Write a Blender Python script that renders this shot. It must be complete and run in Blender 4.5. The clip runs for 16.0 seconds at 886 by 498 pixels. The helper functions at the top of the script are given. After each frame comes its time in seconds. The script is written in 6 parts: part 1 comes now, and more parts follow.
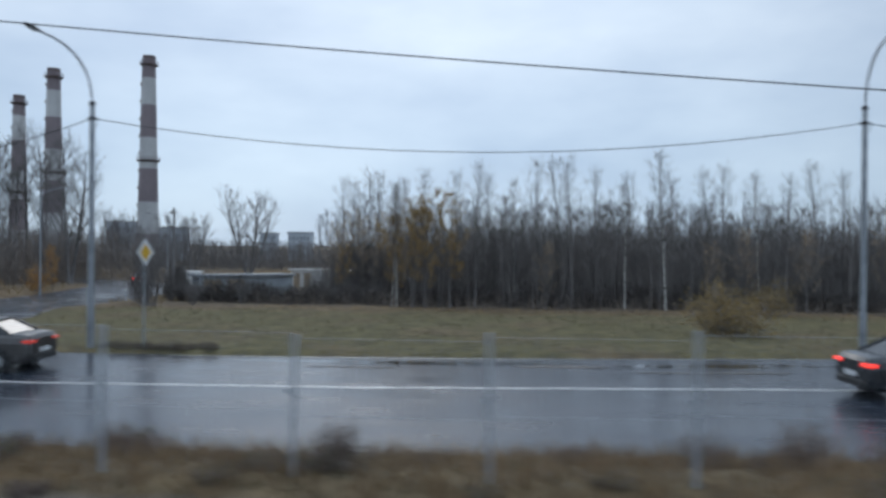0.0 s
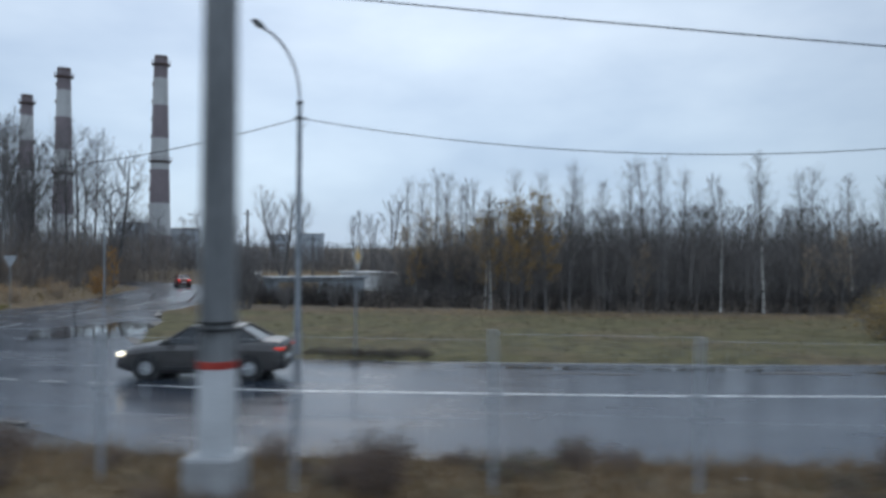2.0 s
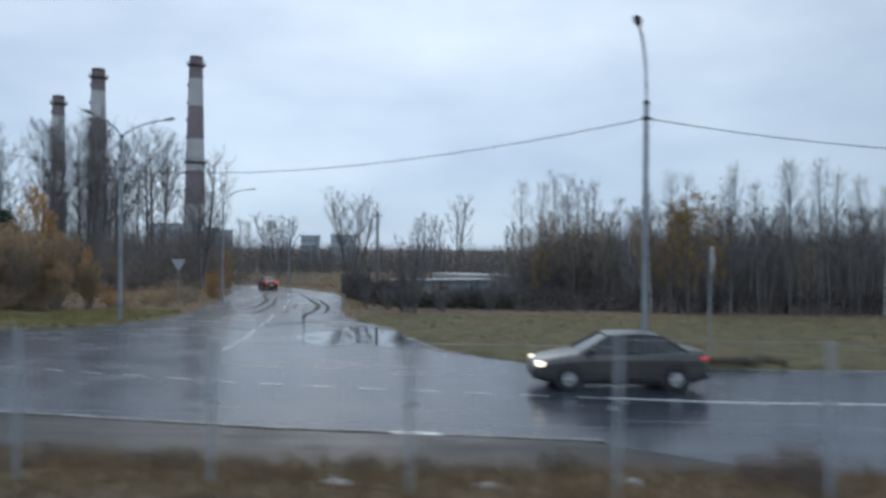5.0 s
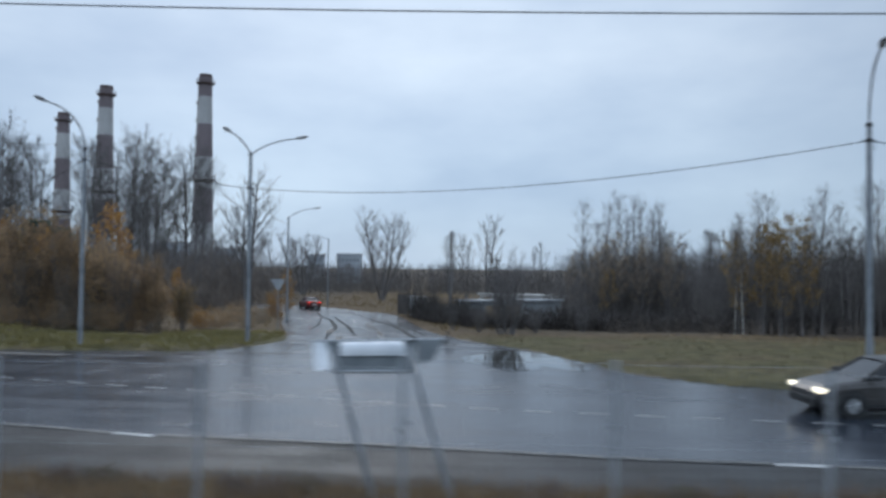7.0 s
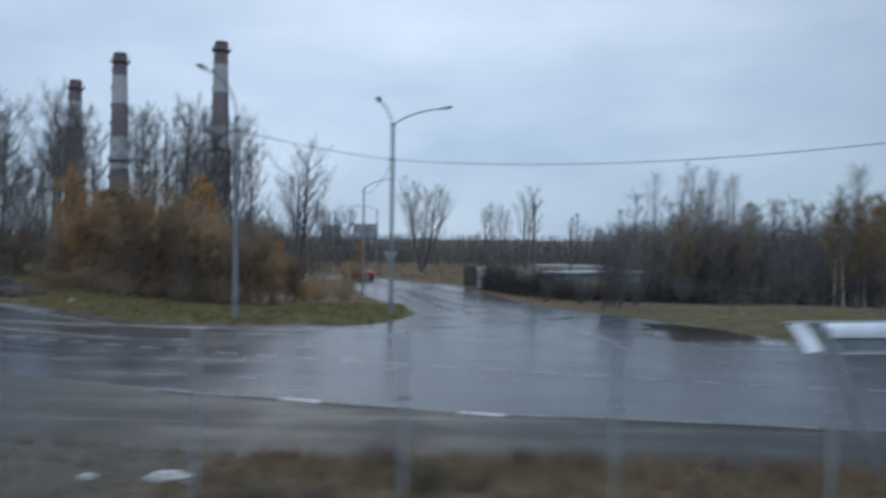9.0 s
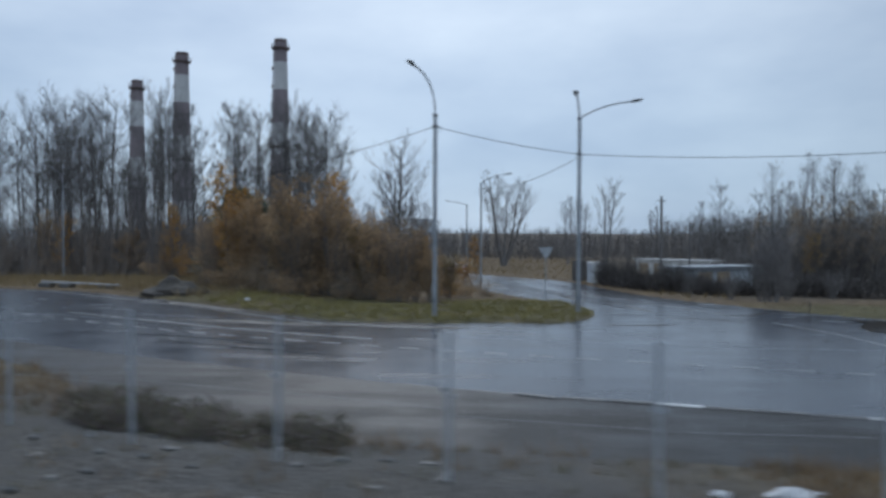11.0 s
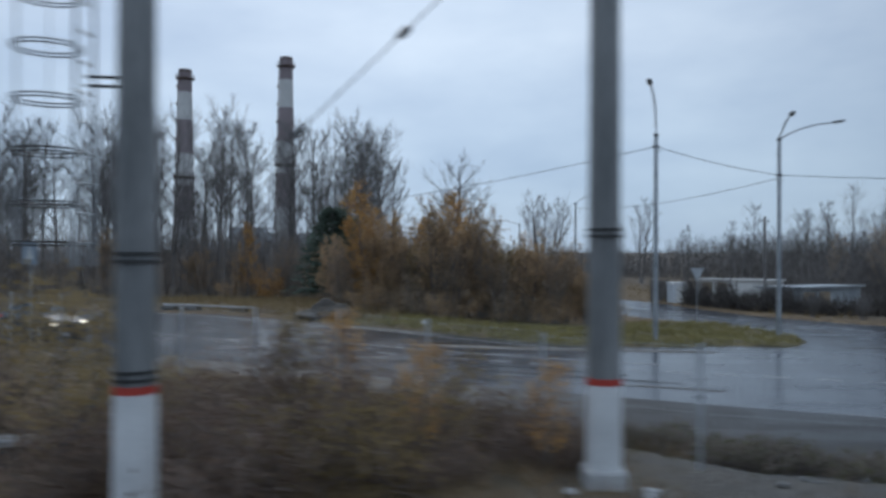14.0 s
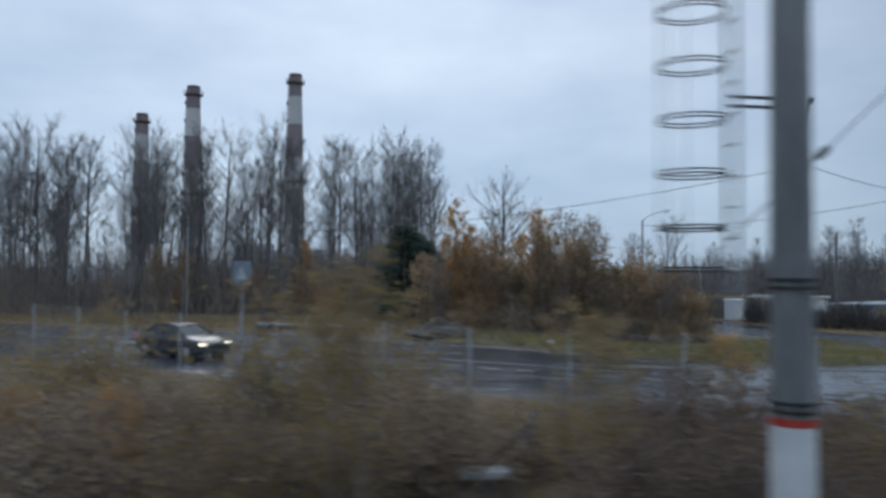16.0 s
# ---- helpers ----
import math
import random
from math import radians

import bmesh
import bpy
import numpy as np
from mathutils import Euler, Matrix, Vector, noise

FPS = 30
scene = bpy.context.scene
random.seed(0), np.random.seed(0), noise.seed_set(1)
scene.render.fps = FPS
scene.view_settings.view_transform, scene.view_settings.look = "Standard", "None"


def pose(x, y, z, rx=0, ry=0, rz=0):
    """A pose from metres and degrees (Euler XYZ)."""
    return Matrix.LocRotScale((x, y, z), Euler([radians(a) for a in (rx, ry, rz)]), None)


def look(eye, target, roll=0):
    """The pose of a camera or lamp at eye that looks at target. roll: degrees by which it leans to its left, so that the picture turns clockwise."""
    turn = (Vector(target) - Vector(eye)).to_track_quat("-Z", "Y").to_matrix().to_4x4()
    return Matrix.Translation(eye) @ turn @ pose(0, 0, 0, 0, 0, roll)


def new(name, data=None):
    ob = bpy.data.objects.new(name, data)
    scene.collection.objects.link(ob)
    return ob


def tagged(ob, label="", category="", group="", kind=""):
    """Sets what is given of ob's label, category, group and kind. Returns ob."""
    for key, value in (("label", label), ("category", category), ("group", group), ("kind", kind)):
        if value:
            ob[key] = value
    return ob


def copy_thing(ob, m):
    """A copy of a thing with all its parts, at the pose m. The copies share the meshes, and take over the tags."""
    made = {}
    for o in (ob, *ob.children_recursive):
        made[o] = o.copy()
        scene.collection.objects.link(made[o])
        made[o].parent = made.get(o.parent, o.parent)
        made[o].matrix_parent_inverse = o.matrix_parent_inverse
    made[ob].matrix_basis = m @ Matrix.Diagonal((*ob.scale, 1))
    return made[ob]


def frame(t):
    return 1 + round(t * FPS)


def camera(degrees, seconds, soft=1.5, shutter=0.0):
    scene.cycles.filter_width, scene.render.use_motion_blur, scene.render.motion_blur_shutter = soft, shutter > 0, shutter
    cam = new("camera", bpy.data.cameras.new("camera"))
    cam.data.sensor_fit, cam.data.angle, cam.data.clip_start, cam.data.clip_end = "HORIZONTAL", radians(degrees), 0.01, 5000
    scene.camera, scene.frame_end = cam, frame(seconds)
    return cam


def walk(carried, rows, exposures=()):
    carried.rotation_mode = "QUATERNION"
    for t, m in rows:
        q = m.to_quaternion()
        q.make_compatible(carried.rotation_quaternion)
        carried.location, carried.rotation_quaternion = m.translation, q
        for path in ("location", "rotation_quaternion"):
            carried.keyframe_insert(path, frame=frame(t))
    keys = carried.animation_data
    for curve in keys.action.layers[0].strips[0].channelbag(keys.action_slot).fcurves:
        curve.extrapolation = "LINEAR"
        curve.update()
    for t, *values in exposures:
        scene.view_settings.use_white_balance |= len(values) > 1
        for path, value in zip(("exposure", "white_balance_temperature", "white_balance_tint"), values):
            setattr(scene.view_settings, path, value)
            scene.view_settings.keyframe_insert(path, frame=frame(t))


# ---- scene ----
# The plan is drawn in survey units; K turns them into metres.
K = 1.2
cam = camera(60.25, 16.0, soft=3.1, shutter=1.3)
ROWS = [
    (0.0, 0.000, 0.000, 3.000, 4.42, -0.19, -0.49), (0.5, -1.563, 0.002, 2.999, 4.08, 0.14, -0.64),
    (1.0, -3.125, 0.007, 2.998, 3.86, 0.26, -0.85), (1.5, -4.688, 0.015, 2.997, 3.82, 0.07, -0.23),
    (2.0, -6.250, 0.027, 2.998, 3.52, -0.06, -0.57), (2.5, -7.811, 0.042, 2.999, 4.12, -2.33, -1.25),
    (3.0, -9.372, 0.059, 3.000, 4.12, -2.91, -1.06), (3.5, -10.933, 0.079, 3.002, 3.68, -2.82, -0.79),
    (4.0, -12.492, 0.102, 3.005, 3.39, -1.84, 0.08), (4.5, -14.050, 0.127, 3.009, 3.46, -1.11, -0.14),
    (5.0, -15.607, 0.154, 3.012, 3.34, 0.00, -0.50), (7.5, -23.365, 0.321, 3.041, 1.76, 1.69, -0.54),
    (8.0, -24.911, 0.359, 3.049, 1.50, 1.98, -0.39), (8.5, -26.454, 0.398, 3.057, 1.57, 1.22, -0.26),
    (9.0, -27.994, 0.438, 3.065, 1.54, -0.80, -0.78), (9.5, -29.532, 0.479, 3.075, 4.70, -1.41, -0.37),
    (12.0, -37.172, 0.689, 3.130, 3.22, -0.91, -0.45), (12.5, -38.689, 0.730, 3.143, 2.77, -0.62, -0.67),
    (13.0, -40.202, 0.771, 3.156, 2.36, -0.29, -0.57), (13.5, -41.711, 0.812, 3.170, 2.10, -0.11, -0.67),
    (14.0, -43.216, 0.851, 3.185, 1.67, 0.14, -0.21), (14.5, -44.717, 0.889, 3.200, 1.30, 0.45, -0.17),
    (15.0, -46.212, 0.925, 3.216, 1.04, 0.83, 0.32), (15.5, -47.703, 0.960, 3.233, 0.78, 1.05, 0.05),
    (16.0, -49.190, 0.993, 3.250, 0.48, 1.38, -0.13),
]
walk(cam, [(t, pose(K * x, K * y, K * z, 90 + pitch, roll, yaw)) for t, x, y, z, yaw, pitch, roll in ROWS],
     exposures=((0.0, 0.2, 6450, 10), (5.0, 0.2, 6450, 10), (7.5, 0.06, 6300, 10), (9.0, 0.02, 6250, 10), (16.0, 0.04, 6300, 10)))

# ---- world and sun: an overcast sky ----
SUN_UP, SUN_TURN = radians(34), radians(-12)
world = bpy.data.worlds.new("overcast_sky")
scene.world = world
world.use_nodes = True
wn, wl = world.node_tree.nodes, world.node_tree.links
wn.clear()
w_out = wn.new("ShaderNodeOutputWorld")
w_mix = wn.new("ShaderNodeMixShader")
w_mix.inputs[0].default_value = 0.94
w_sky = wn.new("ShaderNodeTexSky")
w_sky.sky_type, w_sky.sun_disc = "NISHITA", False
w_sky.sun_elevation, w_sky.sun_rotation = SUN_UP, SUN_TURN
w_bg = wn.new("ShaderNodeBackground")
w_bg.inputs[1].default_value = 0.1
wl.new(w_sky.outputs[0], w_bg.inputs[0])
w_tc = wn.new("ShaderNodeTexCoord")
w_map = wn.new("ShaderNodeMapping")
w_map.inputs["Scale"].default_value = (1.0, 1.0, 2.6)
w_noise = wn.new("ShaderNodeTexNoise")
w_noise.inputs["Scale"].default_value, w_noise.inputs["Detail"].default_value = 2.4, 5.0
w_noise.inputs["Roughness"].default_value = 0.52
w_ramp = wn.new("ShaderNodeValToRGB")
w_ramp.color_ramp.elements[0].position, w_ramp.color_ramp.elements[1].position = 0.32, 0.68
w_ramp.color_ramp.elements[0].color = (0.41, 0.525, 0.69, 1)
w_ramp.color_ramp.elements[1].color = (0.63, 0.745, 0.88, 1)
w_cloud = wn.new("ShaderNodeBackground")
w_cloud.inputs[1].default_value = 1.0
wl.new(w_tc.outputs["Generated"], w_map.inputs[0])
wl.new(w_map.outputs[0], w_noise.inputs["Vector"])
wl.new(w_noise.outputs[0], w_ramp.inputs[0])
w_dot = wn.new("ShaderNodeVectorMath")
w_dot.operation = "DOT_PRODUCT"
w_dot.inputs[1].default_value = (math.sin(SUN_TURN) * math.cos(SUN_UP * 0.7), math.cos(SUN_TURN) * math.cos(SUN_UP * 0.7), math.sin(SUN_UP * 0.7))
w_rng = wn.new("ShaderNodeMapRange")
w_rng.inputs["From Min"].default_value, w_rng.inputs["From Max"].default_value = 0.6, 1.0
w_rng.inputs["To Min"].default_value, w_rng.inputs["To Max"].default_value = 0.66, 1.07
wl.new(w_tc.outputs["Generated"], w_dot.inputs[0])
wl.new(w_dot.outputs["Value"], w_rng.inputs["Value"])
# an overcast dome is brightest overhead and dull and bluish near the horizon
w_xyz = wn.new("ShaderNodeSeparateXYZ")
wl.new(w_tc.outputs["Generated"], w_xyz.inputs[0])


def sky_factor(src, a, b, lo, hi):
    r = wn.new("ShaderNodeMapRange")
    r.interpolation_type = "SMOOTHSTEP"
    r.inputs["From Min"].default_value, r.inputs["From Max"].default_value = a, b
    r.inputs["To Min"].default_value, r.inputs["To Max"].default_value = lo, hi
    wl.new(src, r.inputs["Value"])
    return r.outputs[0]


def sky_product(a, b):
    m = wn.new("ShaderNodeMath")
    m.operation = "MULTIPLY"
    wl.new(a, m.inputs[0]), wl.new(b, m.inputs[1])
    return m.outputs[0]


overhead = sky_factor(w_xyz.outputs["Z"], 0.36, 0.95, 1.0, 2.1)
behind = sky_factor(w_xyz.outputs["Y"], -0.35, 0.35, 1.35, 1.0)
wl.new(sky_product(w_rng.outputs[0], sky_product(overhead, behind)), w_cloud.inputs[1])
w_low = wn.new("ShaderNodeValToRGB")
w_low.color_ramp.elements[0].position, w_low.color_ramp.elements[1].position = 0.0, 0.26
w_low.color_ramp.elements[0].color, w_low.color_ramp.elements[1].color = (0.825, 0.91, 0.95, 1), (1, 1, 1, 1)
wl.new(w_xyz.outputs["Z"], w_low.inputs[0])
w_tint = wn.new("ShaderNodeMix")
w_tint.data_type, w_tint.blend_type = "RGBA", "MULTIPLY"
w_tint.inputs[0].default_value = 1.0
wl.new(w_ramp.outputs[0], w_tint.inputs[6]), wl.new(w_low.outputs[0], w_tint.inputs[7])
wl.new(w_tint.outputs[2], w_cloud.inputs[0])
wl.new(w_bg.outputs[0], w_mix.inputs[1])
wl.new(w_cloud.outputs[0], w_mix.inputs[2])
wl.new(w_mix.outputs[0], w_out.inputs[0])

sun = new("sun", bpy.data.lights.new("sun", "SUN"))
sun.data.energy, sun.data.angle, sun.data.color = 0.6, radians(28), (1.0, 0.97, 0.93)
sun.matrix_world = look((math.sin(SUN_TURN) * 80, math.cos(SUN_TURN) * 80, math.tan(SUN_UP) * 80), (0, 0, 0))


# ---- materials ----
def material(name, dark, light, rough=0.8, scale=2.0, fine=20.0, bump=0.3, metal=0.0, stretch=(1, 1, 1), spread=0.2,
             vary=0.0, rough_low=None, glow=None, through_light=0.0):
    """Two noises mix two colours; a fine one gives relief; gloss may vary with the large one."""
    m = bpy.data.materials.new(name)
    m.use_nodes = True
    n, l = m.node_tree.nodes, m.node_tree.links
    b = n["Principled BSDF"]
    tc, mp = n.new("ShaderNodeTexCoord"), n.new("ShaderNodeMapping")
    mp.inputs["Scale"].default_value = stretch
    l.new(tc.outputs["Object"], mp.inputs[0])
    big, small = n.new("ShaderNodeTexNoise"), n.new("ShaderNodeTexNoise")
    big.inputs["Scale"].default_value, big.inputs["Detail"].default_value = scale, 6
    small.inputs["Scale"].default_value, small.inputs["Detail"].default_value = fine, 4
    l.new(mp.outputs[0], big.inputs["Vector"])
    l.new(mp.outputs[0], small.inputs["Vector"])
    add = n.new("ShaderNodeMath")
    add.operation, add.inputs[1].default_value = "MULTIPLY_ADD", 0.45
    l.new(small.outputs[0], add.inputs[0])
    l.new(big.outputs[0], add.inputs[2])
    ramp = n.new("ShaderNodeValToRGB")
    ramp.color_ramp.elements[0].position, ramp.color_ramp.elements[1].position = 0.72 - spread, 0.72 + spread
    ramp.color_ramp.elements[0].color, ramp.color_ramp.elements[1].color = (*dark, 1), (*light, 1)
    l.new(add.outputs[0], ramp.inputs[0])
    colour = ramp.outputs[0]
    if vary:
        info, hsv, rng = n.new("ShaderNodeObjectInfo"), n.new("ShaderNodeHueSaturation"), n.new("ShaderNodeMapRange")
        rng.inputs["To Min"].default_value, rng.inputs["To Max"].default_value = 1 - vary, 1 + vary
        l.new(info.outputs["Random"], rng.inputs["Value"])
        l.new(rng.outputs[0], hsv.inputs["Value"])
        l.new(colour, hsv.inputs["Color"])
        colour = hsv.outputs[0]
    l.new(colour, b.inputs["Base Color"])
    b.inputs["Roughness"].default_value, b.inputs["Metallic"].default_value = rough, metal
    if rough_low is not None:
        rr = n.new("ShaderNodeMapRange")
        rr.inputs["From Min"].default_value, rr.inputs["From Max"].default_value = 0.4, 0.62
        rr.inputs["To Min"].default_value, rr.inputs["To Max"].default_value = rough_low, rough
        l.new(big.outputs[0], rr.inputs["Value"])
        l.new(rr.outputs[0], b.inputs["Roughness"])
    if bump:
        bp = n.new("ShaderNodeBump")
        bp.inputs["Strength"].default_value, bp.inputs["Distance"].default_value = bump, 0.02
        l.new(small.outputs[0], bp.inputs["Height"])
        l.new(bp.outputs[0], b.inputs["Normal"])
    if through_light:
        thin, mixed = n.new("ShaderNodeBsdfTranslucent"), n.new("ShaderNodeMixShader")
        mixed.inputs[0].default_value = through_light
        l.new(colour, thin.inputs["Color"])
        l.new(b.outputs[0], mixed.inputs[1]), l.new(thin.outputs[0], mixed.inputs[2])
        l.new(mixed.outputs[0], n["Material Output"].inputs["Surface"])
    if glow:
        b.inputs["Emission Color"].default_value, b.inputs["Emission Strength"].default_value = (*glow[:3], 1), glow[3]
    return m


def ground_material():
    """Grass, dry grass, ballast and wood floor, mixed by what grows where (float attributes of the sheet)."""
    m = bpy.data.materials.new("ground_cover")
    m.use_nodes = True
    n, l = m.node_tree.nodes, m.node_tree.links
    b = n["Principled BSDF"]
    tc = n.new("ShaderNodeTexCoord")

    def noise_of(scale, detail=6):
        t = n.new("ShaderNodeTexNoise")
        t.inputs["Scale"].default_value, t.inputs["Detail"].default_value = scale, detail
        l.new(tc.outputs["Object"], t.inputs["Vector"])
        return t

    def ramp_of(src, c0, c1, p0=0.36, p1=0.64):
        r = n.new("ShaderNodeValToRGB")
        r.color_ramp.elements[0].position, r.color_ramp.elements[1].position = p0, p1
        r.color_ramp.elements[0].color, r.color_ramp.elements[1].color = (*c0, 1), (*c1, 1)
        l.new(src.outputs[0], r.inputs[0])
        return r.outputs[0]

    def mix_of(f, a, c):
        x = n.new("ShaderNodeMix")
        x.data_type = "RGBA"
        l.new(f, x.inputs[0]), l.new(a, x.inputs[6]), l.new(c, x.inputs[7])
        return x.outputs[2]

    def weight(name):
        a = n.new("ShaderNodeAttribute")
        a.attribute_name = name
        return a.outputs["Fac"]

    big, mid, fine = noise_of(0.22), noise_of(1.3), noise_of(26, 8)
    green = ramp_of(mid, (0.078, 0.070, 0.036), (0.146, 0.124, 0.058))
    brown = ramp_of(mid, (0.094, 0.066, 0.040), (0.180, 0.128, 0.074))
    patch = n.new("ShaderNodeMapRange")
    patch.inputs["From Min"].default_value, patch.inputs["From Max"].default_value = 0.48, 0.66
    patch.inputs["To Max"].default_value = 0.65
    l.new(big.outputs[0], patch.inputs["Value"])
    base = mix_of(patch.outputs[0], green, brown)
    base = mix_of(weight("dry"), base, brown)
    base = mix_of(weight("litter"), base, ramp_of(mid, (0.075, 0.060, 0.046), (0.150, 0.115, 0.080)))
    base = mix_of(weight("gravel"), base, ramp_of(fine, (0.040, 0.039, 0.040), (0.15, 0.145, 0.14)))
    shade = ramp_of(fine, (0.5, 0.5, 0.5), (1.25, 1.25, 1.25))
    mul = n.new("ShaderNodeMix")
    mul.data_type, mul.blend_type = "RGBA", "MULTIPLY"
    mul.inputs[0].default_value = 1.0
    l.new(base, mul.inputs[6]), l.new(shade, mul.inputs[7])
    l.new(mul.outputs[2], b.inputs["Base Color"])
    b.inputs["Roughness"].default_value = 0.95
    b.inputs["Specular IOR Level"].default_value = 0.2
    bp = n.new("ShaderNodeBump")
    bp.inputs["Strength"].default_value, bp.inputs["Distance"].default_value = 0.8, 0.06
    l.new(fine.outputs[0], bp.inputs["Height"])
    l.new(bp.outputs[0], b.inputs["Normal"])
    return m


def asphalt_material(name, dark, light, wet):
    """Wet asphalt: streaks of water along the lanes, rough dry islands, fine stone relief."""
    m = bpy.data.materials.new(name)
    m.use_nodes = True
    n, l = m.node_tree.nodes, m.node_tree.links
    b = n["Principled BSDF"]
    tc, mp = n.new("ShaderNodeTexCoord"), n.new("ShaderNodeMapping")
    mp.inputs["Rotation"].default_value = (0, 0, radians(8))
    mp.inputs["Scale"].default_value = (0.12, 0.9, 1)
    l.new(tc.outputs["Object"], mp.inputs[0])
    streak, stone, blot = n.new("ShaderNodeTexNoise"), n.new("ShaderNodeTexNoise"), n.new("ShaderNodeTexNoise")
    streak.inputs["Scale"].default_value, streak.inputs["Detail"].default_value = 1.3, 7
    stone.inputs["Scale"].default_value, stone.inputs["Detail"].default_value = 55, 3
    blot.inputs["Scale"].default_value, blot.inputs["Detail"].default_value = 0.5, 6
    l.new(mp.outputs[0], streak.inputs["Vector"])
    l.new(tc.outputs["Object"], stone.inputs["Vector"])
    l.new(tc.outputs["Object"], blot.inputs["Vector"])
    add = n.new("ShaderNodeMath")
    add.operation = "ADD"
    l.new(streak.outputs[0], add.inputs[0]), l.new(blot.outputs[0], add.inputs[1])
    ramp = n.new("ShaderNodeValToRGB")
    ramp.color_ramp.elements[0].position, ramp.color_ramp.elements[1].position = 0.34, 0.66
    ramp.color_ramp.elements[0].color, ramp.color_ramp.elements[1].color = (*dark, 1), (*light, 1)
    half = n.new("ShaderNodeMath")
    half.operation, half.inputs[1].default_value = "MULTIPLY", 0.5
    l.new(add.outputs[0], half.inputs[0])
    l.new(half.outputs[0], ramp.inputs[0])
    l.new(ramp.outputs[0], b.inputs["Base Color"])
    b.inputs["IOR"].default_value = 1.33
    rr = n.new("ShaderNodeMapRange")
    rr.inputs["From Min"].default_value, rr.inputs["From Max"].default_value = 0.42, 0.60
    rr.inputs["To Min"].default_value, rr.inputs["To Max"].default_value = wet
    l.new(half.outputs[0], rr.inputs["Value"])
    l.new(rr.outputs[0], b.inputs["Roughness"])
    bp = n.new("ShaderNodeBump")
    bp.inputs["Strength"].default_value, bp.inputs["Distance"].default_value = 0.12, 0.006
    l.new(stone.outputs[0], bp.inputs["Height"])
    l.new(bp.outputs[0], b.inputs["Normal"])
    return m


def bark_material(name, pale, dark, marks):
    """Bark; birch has dark cross marks on white."""
    m = material(name, dark, pale, 0.9, 3.0, 30.0, 0.6, vary=0.2)
    if marks:
        n, l = m.node_tree.nodes, m.node_tree.links
        b = n["Principled BSDF"]
        src = b.inputs["Base Color"].links[0].from_socket
        tc, mp, t = n.new("ShaderNodeTexCoord"), n.new("ShaderNodeMapping"), n.new("ShaderNodeTexNoise")
        mp.inputs["Scale"].default_value = (2, 2, 9)
        t.inputs["Scale"].default_value = 1.0
        l.new(tc.outputs["Object"], mp.inputs[0]), l.new(mp.outputs[0], t.inputs["Vector"])
        r = n.new("ShaderNodeMapRange")
        r.inputs["From Min"].default_value, r.inputs["From Max"].default_value = 0.53, 0.6
        l.new(t.outputs[0], r.inputs["Value"])
        x = n.new("ShaderNodeMix")
        x.data_type = "RGBA"
        l.new(r.outputs[0], x.inputs[0]), l.new(src, x.inputs[6])
        x.inputs[7].default_value = (0.04, 0.038, 0.035, 1)
        l.new(x.outputs[2], b.inputs["Base Color"])
    return m


GROUND = ground_material()
ASPHALT = asphalt_material("wet_asphalt", (0.017, 0.022, 0.032), (0.027, 0.034, 0.047), (0.18, 0.28))
FOOTING = material("footing_concrete", (0.22, 0.22, 0.22), (0.40, 0.40, 0.40), 0.7, 1.8, 24, 0.4, spread=0.3)
FOOTWAY = asphalt_material("muddy_asphalt", (0.022, 0.022, 0.023), (0.040, 0.038, 0.036), (0.36, 0.62))
FOOTWAY.node_tree.nodes["Principled BSDF"].inputs["Specular IOR Level"].default_value = 0.24
PAINT = material("road_paint", (0.30, 0.30, 0.30), (0.72, 0.72, 0.70), 0.35, 1.5, 18, 0.2, spread=0.26)
PAINT_WORN = material("worn_road_paint", (0.085, 0.09, 0.095), (0.34, 0.34, 0.335), 0.35, 1.5, 18, 0.2, spread=0.24)
MUD = material("wet_mud", (0.030, 0.028, 0.026), (0.072, 0.063, 0.054), 0.8, 1.0, 14, 0.5, rough_low=0.55)
WATER = material("puddle_water", (0.018, 0.018, 0.018), (0.026, 0.025, 0.023), 0.05, 0.6, 4, 0.0)
KERB_GREY = material("kerb_concrete", (0.060, 0.060, 0.059), (0.120, 0.117, 0.111), 0.55, 2, 26, 0.35, vary=0.25)
KERB_WHITE = material("kerb_whitewash", (0.288, 0.288, 0.288), (0.528, 0.528, 0.520), 0.5, 2, 26, 0.3, vary=0.12)
CONCRETE = material("pole_concrete", (0.095, 0.100, 0.103), (0.236, 0.241, 0.244), 0.55, 2.6, 34, 0.35, stretch=(1, 1, 0.12), rough_low=0.35)
WHITEWASH = material("whitewash", (0.410, 0.418, 0.426), (0.640, 0.648, 0.656), 0.6, 1.8, 30, 0.3, spread=0.3)
RED = material("red_paint", (0.294, 0.024, 0.016), (0.420, 0.044, 0.027), 0.5, 6, 40, 0.2)
STRAP = material("dark_strap", (0.012, 0.012, 0.013), (0.035, 0.034, 0.034), 0.5, 6, 40, 0.2)
STEEL = material("galvanised_steel", (0.26, 0.28, 0.30), (0.40, 0.42, 0.44), 0.5, 3, 40, 0.15, metal=0.1, rough_low=0.35)
LAMP_STEEL = material("lamp_steel", (0.20, 0.22, 0.24), (0.36, 0.38, 0.40), 0.45, 2, 30, 0.15, metal=0.35)
LAMP_DARK = material("lamp_housing", (0.05, 0.052, 0.055), (0.11, 0.115, 0.12), 0.45, 4, 30, 0.1)
GLASS_GREY = material("lamp_glass", (0.30, 0.32, 0.33), (0.45, 0.47, 0.48), 0.12, 3, 20, 0.0)
CABLE = material("cable", (0.012, 0.012, 0.014), (0.03, 0.03, 0.033), 0.55, 8, 50, 0.1)
